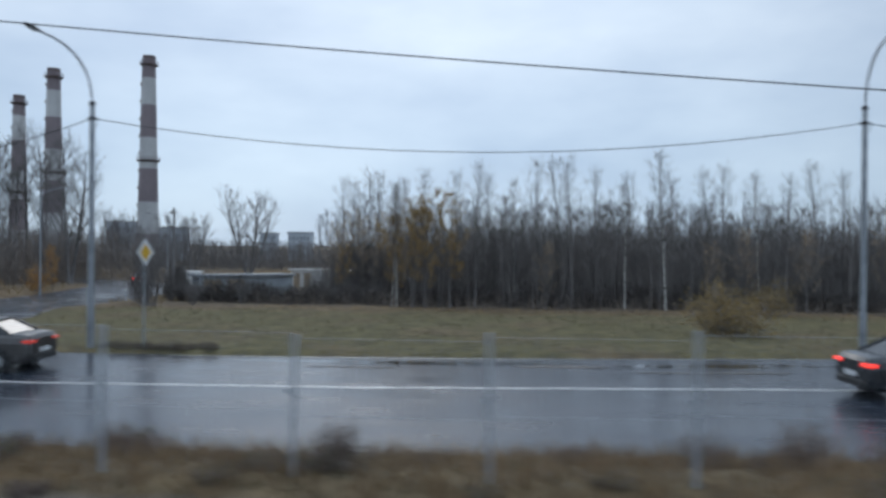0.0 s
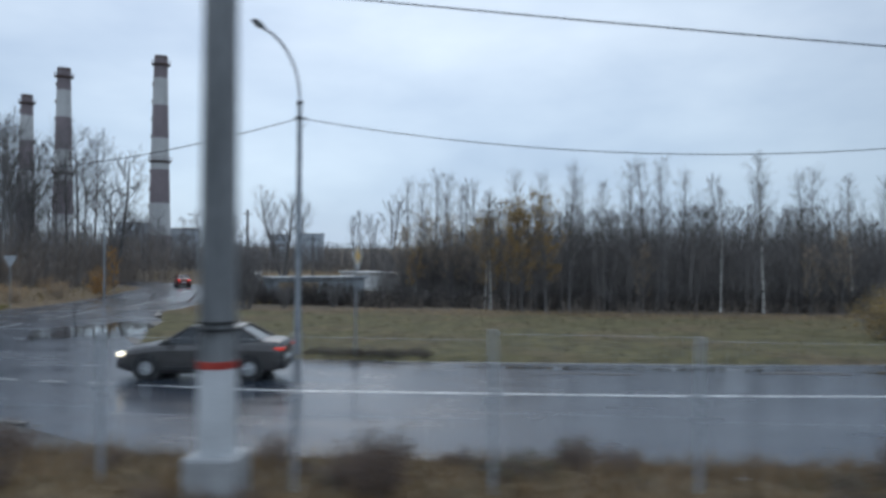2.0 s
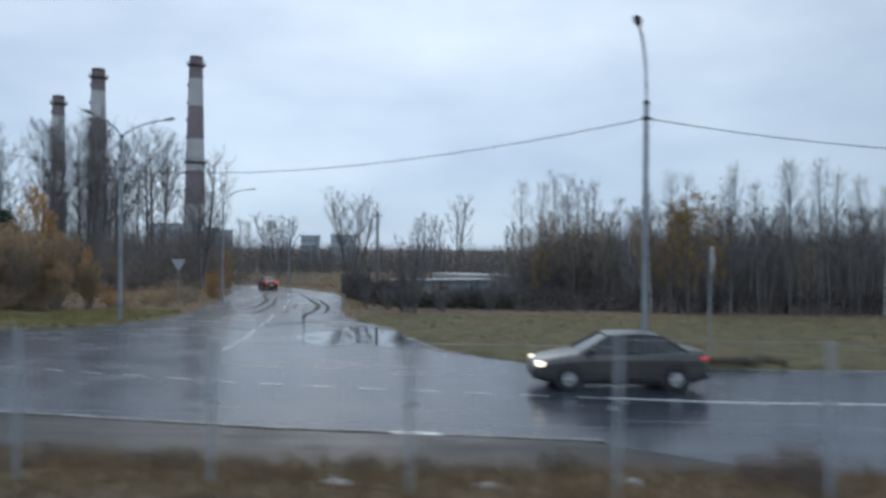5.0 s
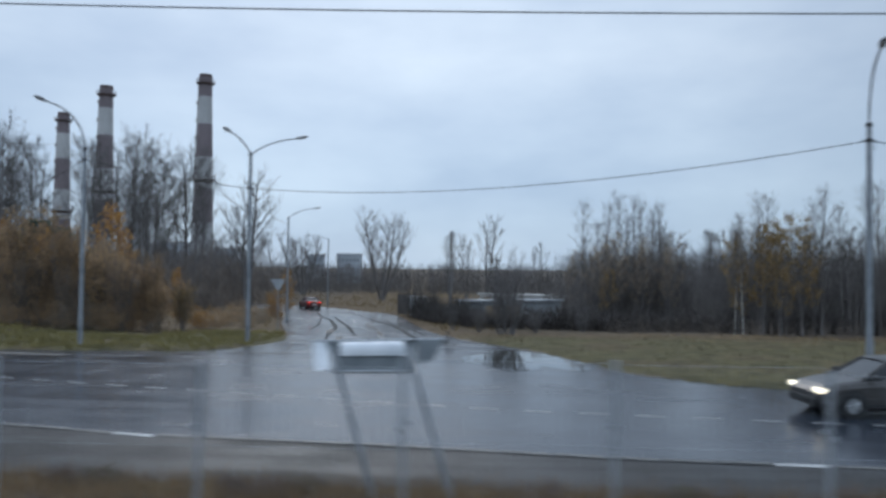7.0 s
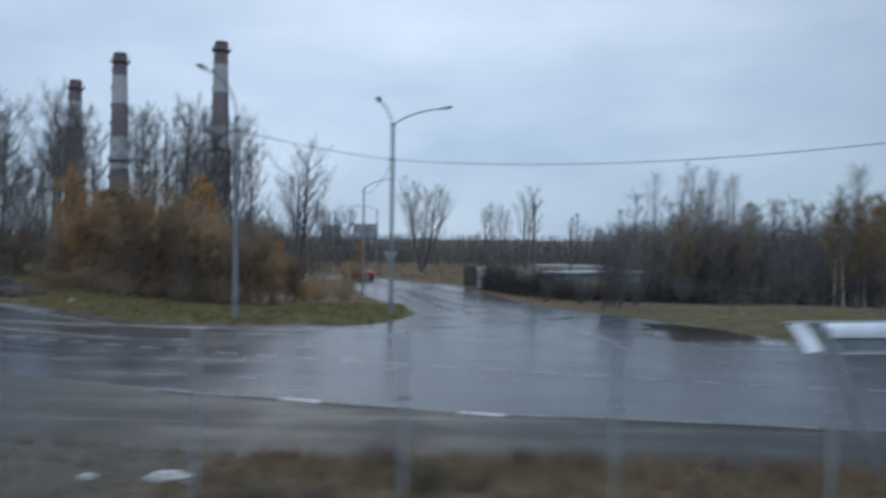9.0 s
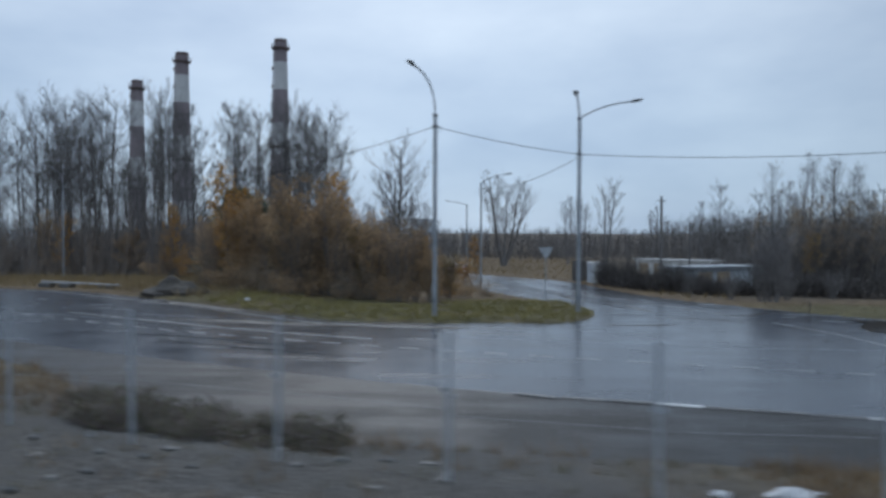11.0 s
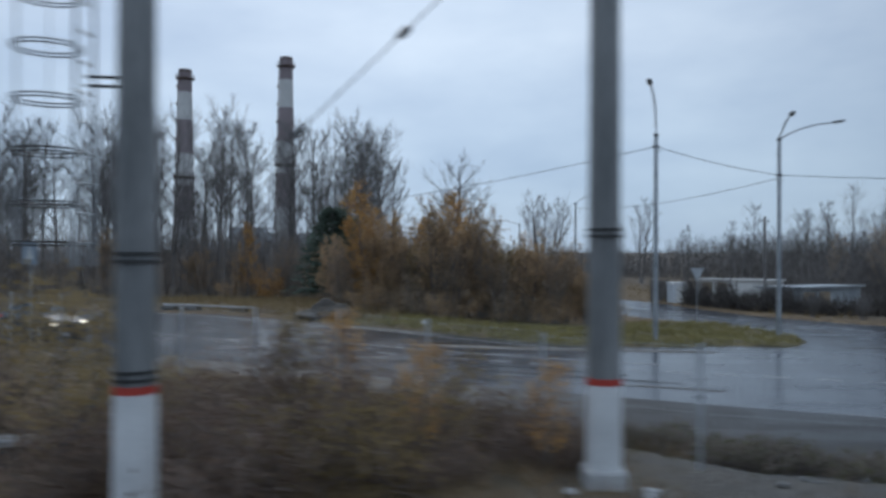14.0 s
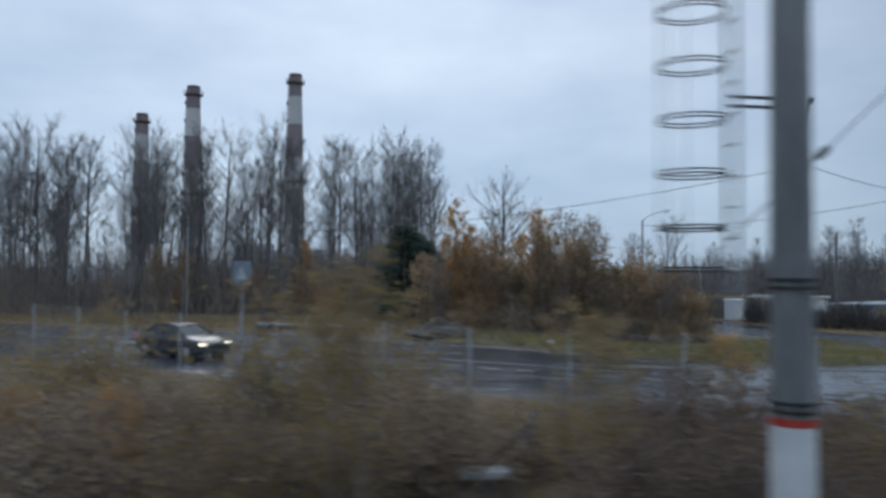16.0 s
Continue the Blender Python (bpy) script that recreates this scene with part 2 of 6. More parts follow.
PORCELAIN = material("insulator", (0.06, 0.06, 0.065), (0.14, 0.14, 0.15), 0.3, 8, 40, 0.0)
SHEET_WHITE = material("white_sheet", (0.52, 0.55, 0.58), (0.80, 0.82, 0.84), 0.35, 2, 20, 0.1)
SHEET_GREY = material("grey_sheet", (0.060, 0.072, 0.078), (0.120, 0.135, 0.144), 0.4, 2, 20, 0.1, metal=0.3)
SIGN_YELLOW = material("sign_yellow", (0.62, 0.34, 0.02), (0.74, 0.44, 0.04), 0.35, 5, 30, 0.05)
SIGN_WHITE = material("sign_white", (0.62, 0.63, 0.63), (0.80, 0.80, 0.80), 0.35, 5, 30, 0.05)
SIGN_BLUE = material("sign_blue", (0.13, 0.17, 0.21), (0.19, 0.23, 0.28), 0.35, 5, 30, 0.05)
# weathered band paints, with distance haze mixed in as greyer, paler colour
CHIM_RED = material("chimney_red", (0.174, 0.145, 0.155), (0.248, 0.207, 0.215), 0.85, 0.16, 2.2, 0.2, stretch=(1, 1, 0.5))
CHIM_WHITE = material("chimney_white", (0.372, 0.372, 0.372), (0.536, 0.536, 0.527), 0.85, 0.16, 2.2, 0.2, stretch=(1, 1, 0.5))
SOOT = material("chimney_soot", (0.084, 0.072, 0.072), (0.168, 0.120, 0.112), 0.9, 0.3, 3, 0.2)
PLANT_GREY = material("plant_cladding", (0.46, 0.49, 0.52), (0.58, 0.61, 0.64), 0.7, 0.1, 1.5, 0.1)
PANE = material("dark_pane", (0.16, 0.18, 0.20), (0.24, 0.27, 0.30), 0.1, 1, 4, 0.0)
SHED_WHITE = material("shed_white", (0.50, 0.50, 0.49), (0.72, 0.72, 0.70), 0.6, 0.8, 10, 0.1)
SHED_ROOF = material("shed_roof", (0.20, 0.22, 0.24), (0.32, 0.35, 0.37), 0.5, 0.8, 10, 0.2)
SHED_TAN = material("shed_panel", (0.20, 0.15, 0.10), (0.33, 0.25, 0.17), 0.7, 1.2, 12, 0.1)
BARK = bark_material("grey_bark", (0.177, 0.167, 0.160), (0.101, 0.094, 0.092), False)
BIRCH = bark_material("birch_bark", (0.58, 0.56, 0.52), (0.33, 0.31, 0.28), True)
TWIG = material("bare_twigs", (0.181, 0.167, 0.159), (0.293, 0.271, 0.256), 0.9, 0.6, 8, 0.0, vary=0.25)
TWIG_RED = material("brushwood", (0.115, 0.109, 0.108), (0.198, 0.183, 0.177), 0.9, 0.4, 6, 0.0, vary=0.25)
LEAF_ORANGE = material("orange_leaves", (0.301, 0.157, 0.050), (0.528, 0.309, 0.102), 0.7, 0.7, 9, 0.0, vary=0.2, spread=0.26, through_light=0.5)
LEAF_YELLOW = material("yellow_leaves", (0.247, 0.161, 0.063), (0.412, 0.282, 0.115), 0.7, 0.7, 9, 0.0, vary=0.2, spread=0.26, through_light=0.5)
LEAF_BROWN = material("brown_leaves", (0.230, 0.174, 0.113), (0.378, 0.287, 0.194), 0.8, 0.7, 9, 0.0, vary=0.2, spread=0.26, through_light=0.5)
LEAF_OLIVE = material("olive_leaves", (0.184, 0.135, 0.061), (0.306, 0.221, 0.099), 0.75, 0.7, 9, 0.0, vary=0.2, spread=0.26, through_light=0.5)
LEAF_RUST = material("rusty_leaves", (0.297, 0.204, 0.116), (0.492, 0.341, 0.197), 0.8, 0.7, 9, 0.0, vary=0.2, spread=0.26, through_light=0.5)
LEAF_BANK = material("dead_bramble_leaves", (0.121, 0.083, 0.062), (0.217, 0.150, 0.113), 0.85, 0.7, 9, 0.0, vary=0.2, spread=0.26, through_light=0.4)
BRAMBLE = material("bramble_stems", (0.107, 0.082, 0.070), (0.189, 0.146, 0.124), 0.9, 0.6, 8, 0.0, vary=0.2)
LEAF_GREEN = material("low_green_weeds", (0.068, 0.070, 0.032), (0.132, 0.128, 0.058), 0.8, 0.7, 9, 0.0, vary=0.25, spread=0.26, through_light=0.4)
TYRE_MARK = material("wet_tyre_mark", (0.029, 0.030, 0.033), (0.065, 0.064, 0.061), 0.9, 1.0, 14, 0.3)
TYRE_MARK.node_tree.nodes["Principled BSDF"].inputs["Specular IOR Level"].default_value = 0.16
TWIG_WOOD = material("alder_brushwood", (0.111, 0.103, 0.097), (0.194, 0.176, 0.165), 0.9, 0.4, 6, 0.0, vary=0.25)
BRUSH = material("brown_brush", (0.144, 0.120, 0.102), (0.241, 0.198, 0.164), 0.9, 0.3, 6, 0.0)
NEEDLES = material("conifer_needles", (0.081, 0.107, 0.090), (0.134, 0.168, 0.134), 0.85, 1, 9, 0.0, through_light=0.3)
BLADES = material("verge_grass", (0.136, 0.088, 0.046), (0.271, 0.180, 0.095), 0.85, 0.5, 7, 0.0, spread=0.26)
BLADES_GREEN = material("green_grass", (0.076, 0.068, 0.029), (0.150, 0.120, 0.053), 0.85, 0.5, 7, 0.0, spread=0.26)
STRAW = material("dry_grass", (0.145, 0.102, 0.047), (0.306, 0.221, 0.111), 0.85, 0.4, 6, 0.0, spread=0.26)
HEDGE = material("dark_hedge", (0.066, 0.059, 0.056), (0.132, 0.118, 0.109), 0.9, 1, 9, 0.0)
CORNER_GRASS = material("yellow_green_grass", (0.135, 0.118, 0.042), (0.285, 0.235, 0.085), 0.85, 0.5, 7, 0.0, spread=0.26)
SOIL = material("dug_soil", (0.034, 0.029, 0.025), (0.070, 0.060, 0.049), 0.9, 1.6, 16, 0.8)
BAG = material("white_litter", (0.316, 0.321, 0.333), (0.470, 0.477, 0.482), 0.45, 4, 30, 0.3)
PLANK_BLUE = material("dark_blue_paint", (0.035, 0.05, 0.075), (0.07, 0.095, 0.13), 0.5, 4, 30, 0.2)
BAG_BLUE = material("blue_litter", (0.10, 0.20, 0.32), (0.25, 0.38, 0.50), 0.4, 4, 30, 0.3)
CAR_GREY = material("grey_car_paint", (0.060, 0.056, 0.055), (0.085, 0.080, 0.078), 0.28, 0.8, 6, 0.0, metal=0.5)
CAR_BLACK = material("black_car_paint", (0.012, 0.013, 0.016), (0.022, 0.024, 0.028), 0.22, 0.8, 6, 0.0)
CAR_RED = material("dark_red_car_paint", (0.10, 0.016, 0.014), (0.15, 0.024, 0.02), 0.28, 0.8, 6, 0.0)
CAR_GLASS = material("car_glass", (0.010, 0.012, 0.014), (0.018, 0.021, 0.024), 0.06, 1, 6, 0.0)
RUBBER = material("tyre_rubber", (0.010, 0.010, 0.010), (0.024, 0.024, 0.024), 0.8, 5, 40, 0.3)
ALLOY = material("wheel_alloy", (0.28, 0.29, 0.30), (0.45, 0.46, 0.47), 0.35, 4, 30, 0.0, metal=0.7)
TRIM = material("black_trim", (0.010, 0.010, 0.011), (0.022, 0.022, 0.023), 0.6, 4, 30, 0.1)
TAIL_ON = material("lit_tail_lamp", (0.45, 0.02, 0.01), (0.60, 0.03, 0.02), 0.2, 4, 30, 0.0, glow=(1.0, 0.045, 0.03, 1.3))
TAIL_DIM = material("dim_tail_lamp", (0.35, 0.02, 0.01), (0.48, 0.03, 0.02), 0.2, 4, 30, 0.0, glow=(1.0, 0.08, 0.05, 0.25))
HEAD_ON = material("lit_head_lamp", (0.7, 0.68, 0.6), (0.8, 0.78, 0.7), 0.15, 4, 30, 0.0, glow=(1.0, 0.90, 0.68, 1.5))


# ---- building helpers ----
class Shape:
    """Gathers corners and faces for one mesh."""

    def __init__(self):
        self.v, self.f, self.s = [], [], []

    def face(self, pts, slot=0):
        i = len(self.v)
        self.v.extend(tuple(p) for p in pts)
        self.f.append(tuple(range(i, i + len(pts))))
        self.s.append(slot)

    def box(self, lo, hi, slot=0, m=None):
        c = [Vector((x, y, z)) for z in (lo[2], hi[2]) for y in (lo[1], hi[1]) for x in (lo[0], hi[0])]
        if m is not None:
            c = [m @ p for p in c]
        i = len(self.v)
        self.v.extend(tuple(p) for p in c)
        for q in ((0, 2, 3, 1), (4, 5, 7, 6), (0, 1, 5, 4), (2, 6, 7, 3), (0, 4, 6, 2), (1, 3, 7, 5)):
            self.f.append(tuple(i + k for k in q))
            self.s.append(slot)

    def tube(self, pts, radii, sides=6, slot=0, caps=True):
        """A tapered pipe along points."""
        pts = [Vector(p) for p in pts]
        i, n = len(self.v), len(pts)
        for k, p in enumerate(pts):
            d = (pts[min(k + 1, n - 1)] - pts[max(k - 1, 0)]).normalized()
            a = Vector((0, 0, 1)) if abs(d.z) < 0.9 else Vector((1, 0, 0))
            u = d.cross(a).normalized()
            w = d.cross(u)
            for j in range(sides):
                t = 2 * math.pi * j / sides
                self.v.append(tuple(p + (u * math.cos(t) + w * math.sin(t)) * radii[k]))
        for k in range(n - 1):
            for j in range(sides):
                a, b = i + k * sides + j, i + k * sides + (j + 1) % sides
                self.f.append((a, b, b + sides, a + sides))
                self.s.append(slot)
        if caps:
            self.f.append(tuple(i + j for j in range(sides)))
            self.f.append(tuple(i + (n - 1) * sides + j for j in reversed(range(sides))))
            self.s += [slot, slot]

    def lathe(self, profile, sides=24, slot=0, at_point=(0, 0, 0)):
        """A body turned about z from (radius, height) pairs."""
        x0, y0, z0 = at_point
        i = len(self.v)
        for r, z in profile:
            for j in range(sides):
                t = 2 * math.pi * j / sides
                self.v.append((x0 + r * math.cos(t), y0 + r * math.sin(t), z0 + z))
        for k in range(len(profile) - 1):
            for j in range(sides):
                a, b = i + k * sides + j, i + k * sides + (j + 1) % sides
                self.f.append((a, b, b + sides, a + sides))
                self.s.append(slot)

    def mesh(self, name, *mats, smooth=False):
        me = bpy.data.meshes.new(name)
        me.from_pydata(self.v, [], self.f)
        for m in mats:
            me.materials.append(m)
        if len(mats) > 1:
            me.polygons.foreach_set("material_index", self.s)
        if smooth:
            me.polygons.foreach_set("use_smooth", [True] * len(self.f))
        me.update()
        return me


def part(name, sh, mats, parent=None, label="", smooth=False):
    """Links a shape as one mesh object under a thing."""
    mats = mats if isinstance(mats, (tuple, list)) else (mats,)
    ob = new(name, sh.mesh(name, *mats, smooth=smooth) if isinstance(sh, Shape) else sh)
    if parent is not None:
        ob.parent = parent
    return tagged(ob, label)


def soften(ob, width=0.02, segments=2):
    b = ob.modifiers.new("bevel", "BEVEL")
    b.width, b.segments, b.limit_method = width, segments, "ANGLE"
    return ob


def empty(name, place, label, category, group="", kind="", turn=0.0):
    ob = new(name)
    ob.matrix_basis = Matrix.Translation(place) @ Matrix.Rotation(radians(turn), 4, "Z")
    return tagged(ob, label, category, group, kind)


# ---- the plan ----
NEAR_EDGE = ((-160, 78), (-120, 58), (-80, 36), (-60, 25.5), (-50, 20.5), (-44.3, 17), (-42.5, 15.3), (-39.5, 12.6), (-36, 11.5),
             (-30.5, 10.9), (-26, 10.9), (-17, 10.5), (-5, 10.7), (3, 11.1), (40, 12.8), (160, 18))
FAR_EDGE = ((-160, 96), (-100, 62), (-66, 43.5), (-56, 38.8), (-47, 32.7), (-39.6, 27.1), (-36, 26.9), (-33.7, 27.5),
            (-13.6, 20.2), (-8, 20.1), (0, 20.6), (8, 21.6), (40, 24.6), (160, 34))
KERB_LINE = ((-52, 23.0), (-44, 19.0), (-38, 16.5), (-33.7, 14.85), (-28, 13.5), (-23, 12.95), (-19.2, 12.4), (-11, 11.85))
CENTRE = ((-120, 66), (-66, 35.5), (-51, 27.4), (-44.7, 24.0), (-41, 22.4), (-37, 21.0), (-31.5, 19.4), (-21, 16.8), (-15, 16.05),
          (-10.5, 15.65), (-3, 15.95), (5, 16.7), (40, 19.5), (120, 26))
SIDE_LEFT = ((20, -33.6), (26.2, -32.8), (29, -30.7), (32, -30.1), (34, -30.0), (39.6, -31.3), (46.4, -33.2), (52, -34.8), (58, -36.0), (67, -38.2), (75, -41.4), (79, -46), (84, -58), (100, -72))
SIDE_RIGHT = ((20, -12.5), (20.4, -13.6), (21.4, -15.5), (23, -17), (26.9, -18.5), (30.1, -19.4), (33.2, -20.8), (36.9, -22.4), (45.7, -24.4), (52.5, -25.5), (62, -27.3),
              (68, -29.2), (73, -31.4), (78, -34.6), (82, -38.2), (85, -43), (90, -54), (100, -66))


def along(table, s):
    a = np.array(table, float)
    return np.interp(s, a[:, 0], a[:, 1])


def road_depth(u, v):
    """How far a place lies inside the carriageways (negative outside), in survey units."""
    main = np.minimum(v - along(NEAR_EDGE, u), along(FAR_EDGE, u) - v) * 0.9
    side = np.minimum(np.minimum(u - along(SIDE_LEFT, v), along(SIDE_RIGHT, v) - u), np.minimum(v - 20.0, 99 - v))
    return np.maximum(main, side)


def roll_of(u, v):
    """Gentle unevenness of the land."""
    return 0.05 * np.sin(u * 0.31 + 1.3) * np.sin(v * 0.27) + 0.03 * np.sin(u * 0.83 + v * 0.61)


def base_height(u, v):
    """The land falls away beyond the road, most under the lawn and the side street."""

    def ease(x):
        x = np.clip(x, 0, 1)
        return x * x * (3 - 2 * x)

    sag = 0.42 * ease((v - 23) / 20) * ease((u + 46) / 8) * (1 - ease((v - 50) / 20))
    return -0.035 * np.clip(v - 38, 0, 36) - sag


def ground_height(u, v):
    d = road_depth(u, v)
    h = base_height(u, v) + np.clip(-d * 0.45, -0.09, 0.09)
    bank = np.clip((along(NEAR_EDGE, u) - v) / 3.4, 0, 1)
    bank = bank * bank * (3 - 2 * bank)
    h = h + np.where(v < along(NEAR_EDGE, u), 0.50 * bank, 0)
    rough = np.clip(-d / 2.0, 0, 1)
    return h + roll_of(u, v) * rough


def at(u, v, z=None):
    """A place of the plan in metres; without z, on the ground."""
    if z is None:
        z = float(ground_height(np.float64(u), np.float64(v)))
    return Vector((K * u, K * v, K * z))


def steps(*stretches):
    out = []
    for a, b, s in stretches:
        out += list(np.arange(a, b - 1e-6, s))
    return np.array(out + [stretches[-1][1]])


# ---- ground: one sheet to the horizon ----
gu = steps((-3000, -600, 300), (-600, -160, 40), (-160, -80, 4), (-80, 34, 0.45), (34, 80, 4), (80, 600, 40), (600, 3000, 300))
gv = steps((-1500, -60, 120), (-60, 4, 8), (4, 46, 0.38), (46, 100, 1.5), (100, 400, 20), (400, 3600, 320))
U, V = np.meshgrid(gu, gv)
Z = ground_height(U, V)
nv, nu = U.shape
me = bpy.data.meshes.new("ground")
idx = np.arange(nu * nv).reshape(nv, nu)
quads = np.stack([idx[:-1, :-1], idx[:-1, 1:], idx[1:, 1:], idx[1:, :-1]], -1).reshape(-1, 4)
me.from_pydata(np.stack([U, V, Z], -1).reshape(-1, 3) * K, [], quads.tolist())
me.materials.append(GROUND)
me.polygons.foreach_set("use_smooth", [True] * len(quads))
near = V < along(NEAR_EDGE, U)
wobble = 0.5 * np.sin(U * 0.9) + 0.4 * np.sin(U * 0.37 + 2)
weights = {
    "gravel": np.clip((7.0 + 0.25 * wobble - V) / 0.5, 0, 1) + np.where(near, np.clip(1.9 - np.abs(U + 36.6) / 4.0, 0, 1) * np.clip((V - 6.8), 0, 0.85), 0),
    "dry": np.clip(np.where(near, 0.75, 0) + np.clip((V - 36 - wobble) / 3, 0, 1) + np.clip((-47 - U) / 6, 0, 1) * (V > 25), 0, 1),
    "litter": np.clip((V - 41 - wobble) / 4, 0, 1) * np.clip((U + 24) / 4, 0, 1) + np.clip((V - 60) / 8, 0, 1) * np.clip((-38 - U) / 4, 0, 1),
}
for key, w in weights.items():
    a = me.attributes.new(key, "FLOAT", "POINT")
    a.data.foreach_set("value", np.clip(w, 0, 1).reshape(-1).astype(np.float32))
tagged(new("ground", me), "damp autumn grass with brown patches beside the road", "ground", kind="structure")

# ---- road: one wet asphalt sheet, draped on the land ----
ru = steps((-120, -60, 2.0), (-60, 20, 0.5), (20, 120, 2.0))
rv = steps((9, 48, 0.45), (48, 99, 1.2))
U, V = np.meshgrid(ru, rv)
Z = base_height(U, V)
D = road_depth(U, V)
nv, nu = U.shape
idx = np.arange(nu * nv).reshape(nv, nu)
keep = np.maximum.reduce([D[:-1, :-1], D[:-1, 1:], D[1:, 1:], D[1:, :-1]]) > -0.02
quads = np.stack([idx[:-1, :-1], idx[:-1, 1:], idx[1:, 1:], idx[1:, :-1]], -1)[keep]
me = bpy.data.meshes.new("road")
me.from_pydata(np.stack([U, V, Z], -1).reshape(-1, 3) * K, [], quads.tolist())
me.materials.append(ASPHALT)
bm = bmesh.new()
bm.from_mesh(me)
bmesh.ops.delete(bm, geom=[v for v in bm.verts if not v.link_faces], context="VERTS")
bm.to_mesh(me)
bm.free()
tagged(new("road", me), "wet grey asphalt road and side street with puddles", "road", kind="structure")


def line_points(table, a, b, step):
    s = np.arange(a, b, step)
    return [(float(x), float(y)) for x, y in zip(s, along(table, s))]


def ribbon(sh, pts, width, lift):
    """A flat strip along plan points, laid on the road."""
    w = width / K / 2
    for (a, b), (c, d) in zip(pts[:-1], pts[1:]):
        n = Vector((-(d - b), c - a)).normalized() * w
        q = [(a + n.x, b + n.y), (a - n.x, b - n.y), (c - n.x, d - n.y), (c + n.x, d + n.y)]
        sh.face([at(x, y, float(base_height(x, y))) + Vector((0, 0, lift)) for x, y in reversed(q)])


# painted lines
sh = Shape()
ribbon(sh, line_points(CENTRE, -13.2, 60, 0.8), 0.16, 0.005)
tagged(part("solid_line", sh, PAINT), "worn white solid line on the wet road", "road marking", kind="structure")
sh = Shape()
for s in np.arange(-100, -13.6, 1.15):
    ribbon(sh, line_points(CENTRE, s, s + 0.66, 0.3), 0.14, 0.005)
tagged(part("dashed_line", sh, PAINT_WORN), "worn white dashes along the road", "road marking", kind="structure")
sh = Shape()
ribbon(sh, [(x + 1.5, y + 0.72) for x, y in line_points(CENTRE, -52, -38.4, 0.8)], 0.14, 0.005)
ribbon(sh, [(x, y - 1.2) for x, y in line_points(FAR_EDGE, -70, -39, 0.8)], 0.12, 0.005)
ribbon(sh, [(x, y - 0.12) for x, y in line_points(FAR_EDGE, -9, 50, 0.8)], 0.12, 0.005)
tagged(part("edge_line", sh, PAINT_WORN), "faded white edge lines of the road", "road marking", kind="structure")
sh = Shape()
mid = [(-23.2, 21), (-23.6, 25), (-24.4, 29), (-25.4, 34), (-26.6, 39), (-28, 46), (-29.6, 53), (-31.2, 60), (-33.6, 68), (-37, 77)]
fine_mid = [(p0[0] + (p1[0] - p0[0]) * q / 8, p0[1] + (p1[1] - p0[1]) * q / 8) for p0, p1 in zip(mid[:-1], mid[1:]) for q in range(8)]
for k in range(2, 34, 16):
    ribbon(sh, fine_mid[k:k + 14], 0.11, 0.005)
for k in range(40, len(fine_mid) - 7, 9):
    ribbon(sh, fine_mid[k:k + 6], 0.11, 0.005)
tagged(part("side_line", sh, PAINT_WORN), "white centre line curving into the side street", "road marking", kind="structure")

# puddles and mud along the edges
rnd = random.Random(5)


def blot(sh, u, v, ru_, rv_, lift, seed, n=26, turn=0.0):
    """A flat uneven patch on the road."""
    r = random.Random(seed)
    ph = [r.uniform(0, 6.28) for _ in range(4)]
    pts = []
    for j in range(n):
        t = 2 * math.pi * j / n
        k = 1 + 0.22 * math.sin(2 * t + ph[0]) + 0.16 * math.sin(3 * t + ph[1]) + 0.10 * math.sin(5 * t + ph[2]) + 0.06 * math.sin(9 * t + ph[3])
        x, y = ru_ * k * math.cos(t), rv_ * k * math.sin(t)
        c, s = math.cos(radians(turn)), math.sin(radians(turn))
        a, b = u + x * c - y * s, v + x * s + y * c
        pts.append(at(a, b, float(base_height(a, b))) + Vector((0, 0, lift)))
    sh.face(pts)


for u, v, a, b, tilt in ((-20.1, 26.4, 1.5, 3.9, 12), (-17.4, 29.3, 0.7, 0.25, 20), (-21.6, 35.8, 0.7, 2.6, 12), (-31.4, 33.8, 0.5, 1.6, 0),
                         (-41.0, 26.2, 2.6, 0.45, -20), (-2.5, 19.5, 3.5, 0.35, 3),
                         (5.5, 19.9, 2.5, 0.3, 6)):
    sh = Shape()
    blot(sh, u, v, a, b, 0.006, int(abs(u * 31 + v * 7)), turn=tilt)
    tagged(part("puddle", sh, WATER), "shallow still puddle on the asphalt", "puddle", "puddles", "structure")
sh = Shape()
for k, (u, v, a, b, tilt) in enumerate(((-40.5, 26.0, 4.4, 0.5, -8), (-46.5, 31.6, 2.5, 0.4, -38), (-16.9, 22.9, 0.25, 1.6, 38), (-19.6, 31.0, 0.4, 2.2, 15),
                                        (-22.3, 37.0, 0.5, 2.4, 14), (1.5, 19.3, 1.4, 0.16, 3), (-3.6, 18.6, 1.0, 0.10, 2), (5.2, 18.8, 1.6, 0.14, 5),
                                        (-29.2, 27.0, 1.1, 0.14, 8), (-26.2, 29.5, 1.4, 0.12, -30), (-38.6, 18.9, 1.3, 0.10, -20), (-28.0, 36.0, 0.16, 2.6, 8),
                                        (-29.8, 44.0, 0.18, 3.4, 8), (-26.8, 42.0, 0.14, 3.2, 10), (-28.3, 50.0, 0.16, 3.4, 14))):
    blot(sh, u, v, a, b, 0.009, k + 90, turn=tilt)
tagged(part("mud_patch", sh, MUD), "dark wet mud on the asphalt", "mud", kind="structure")
sh = Shape()
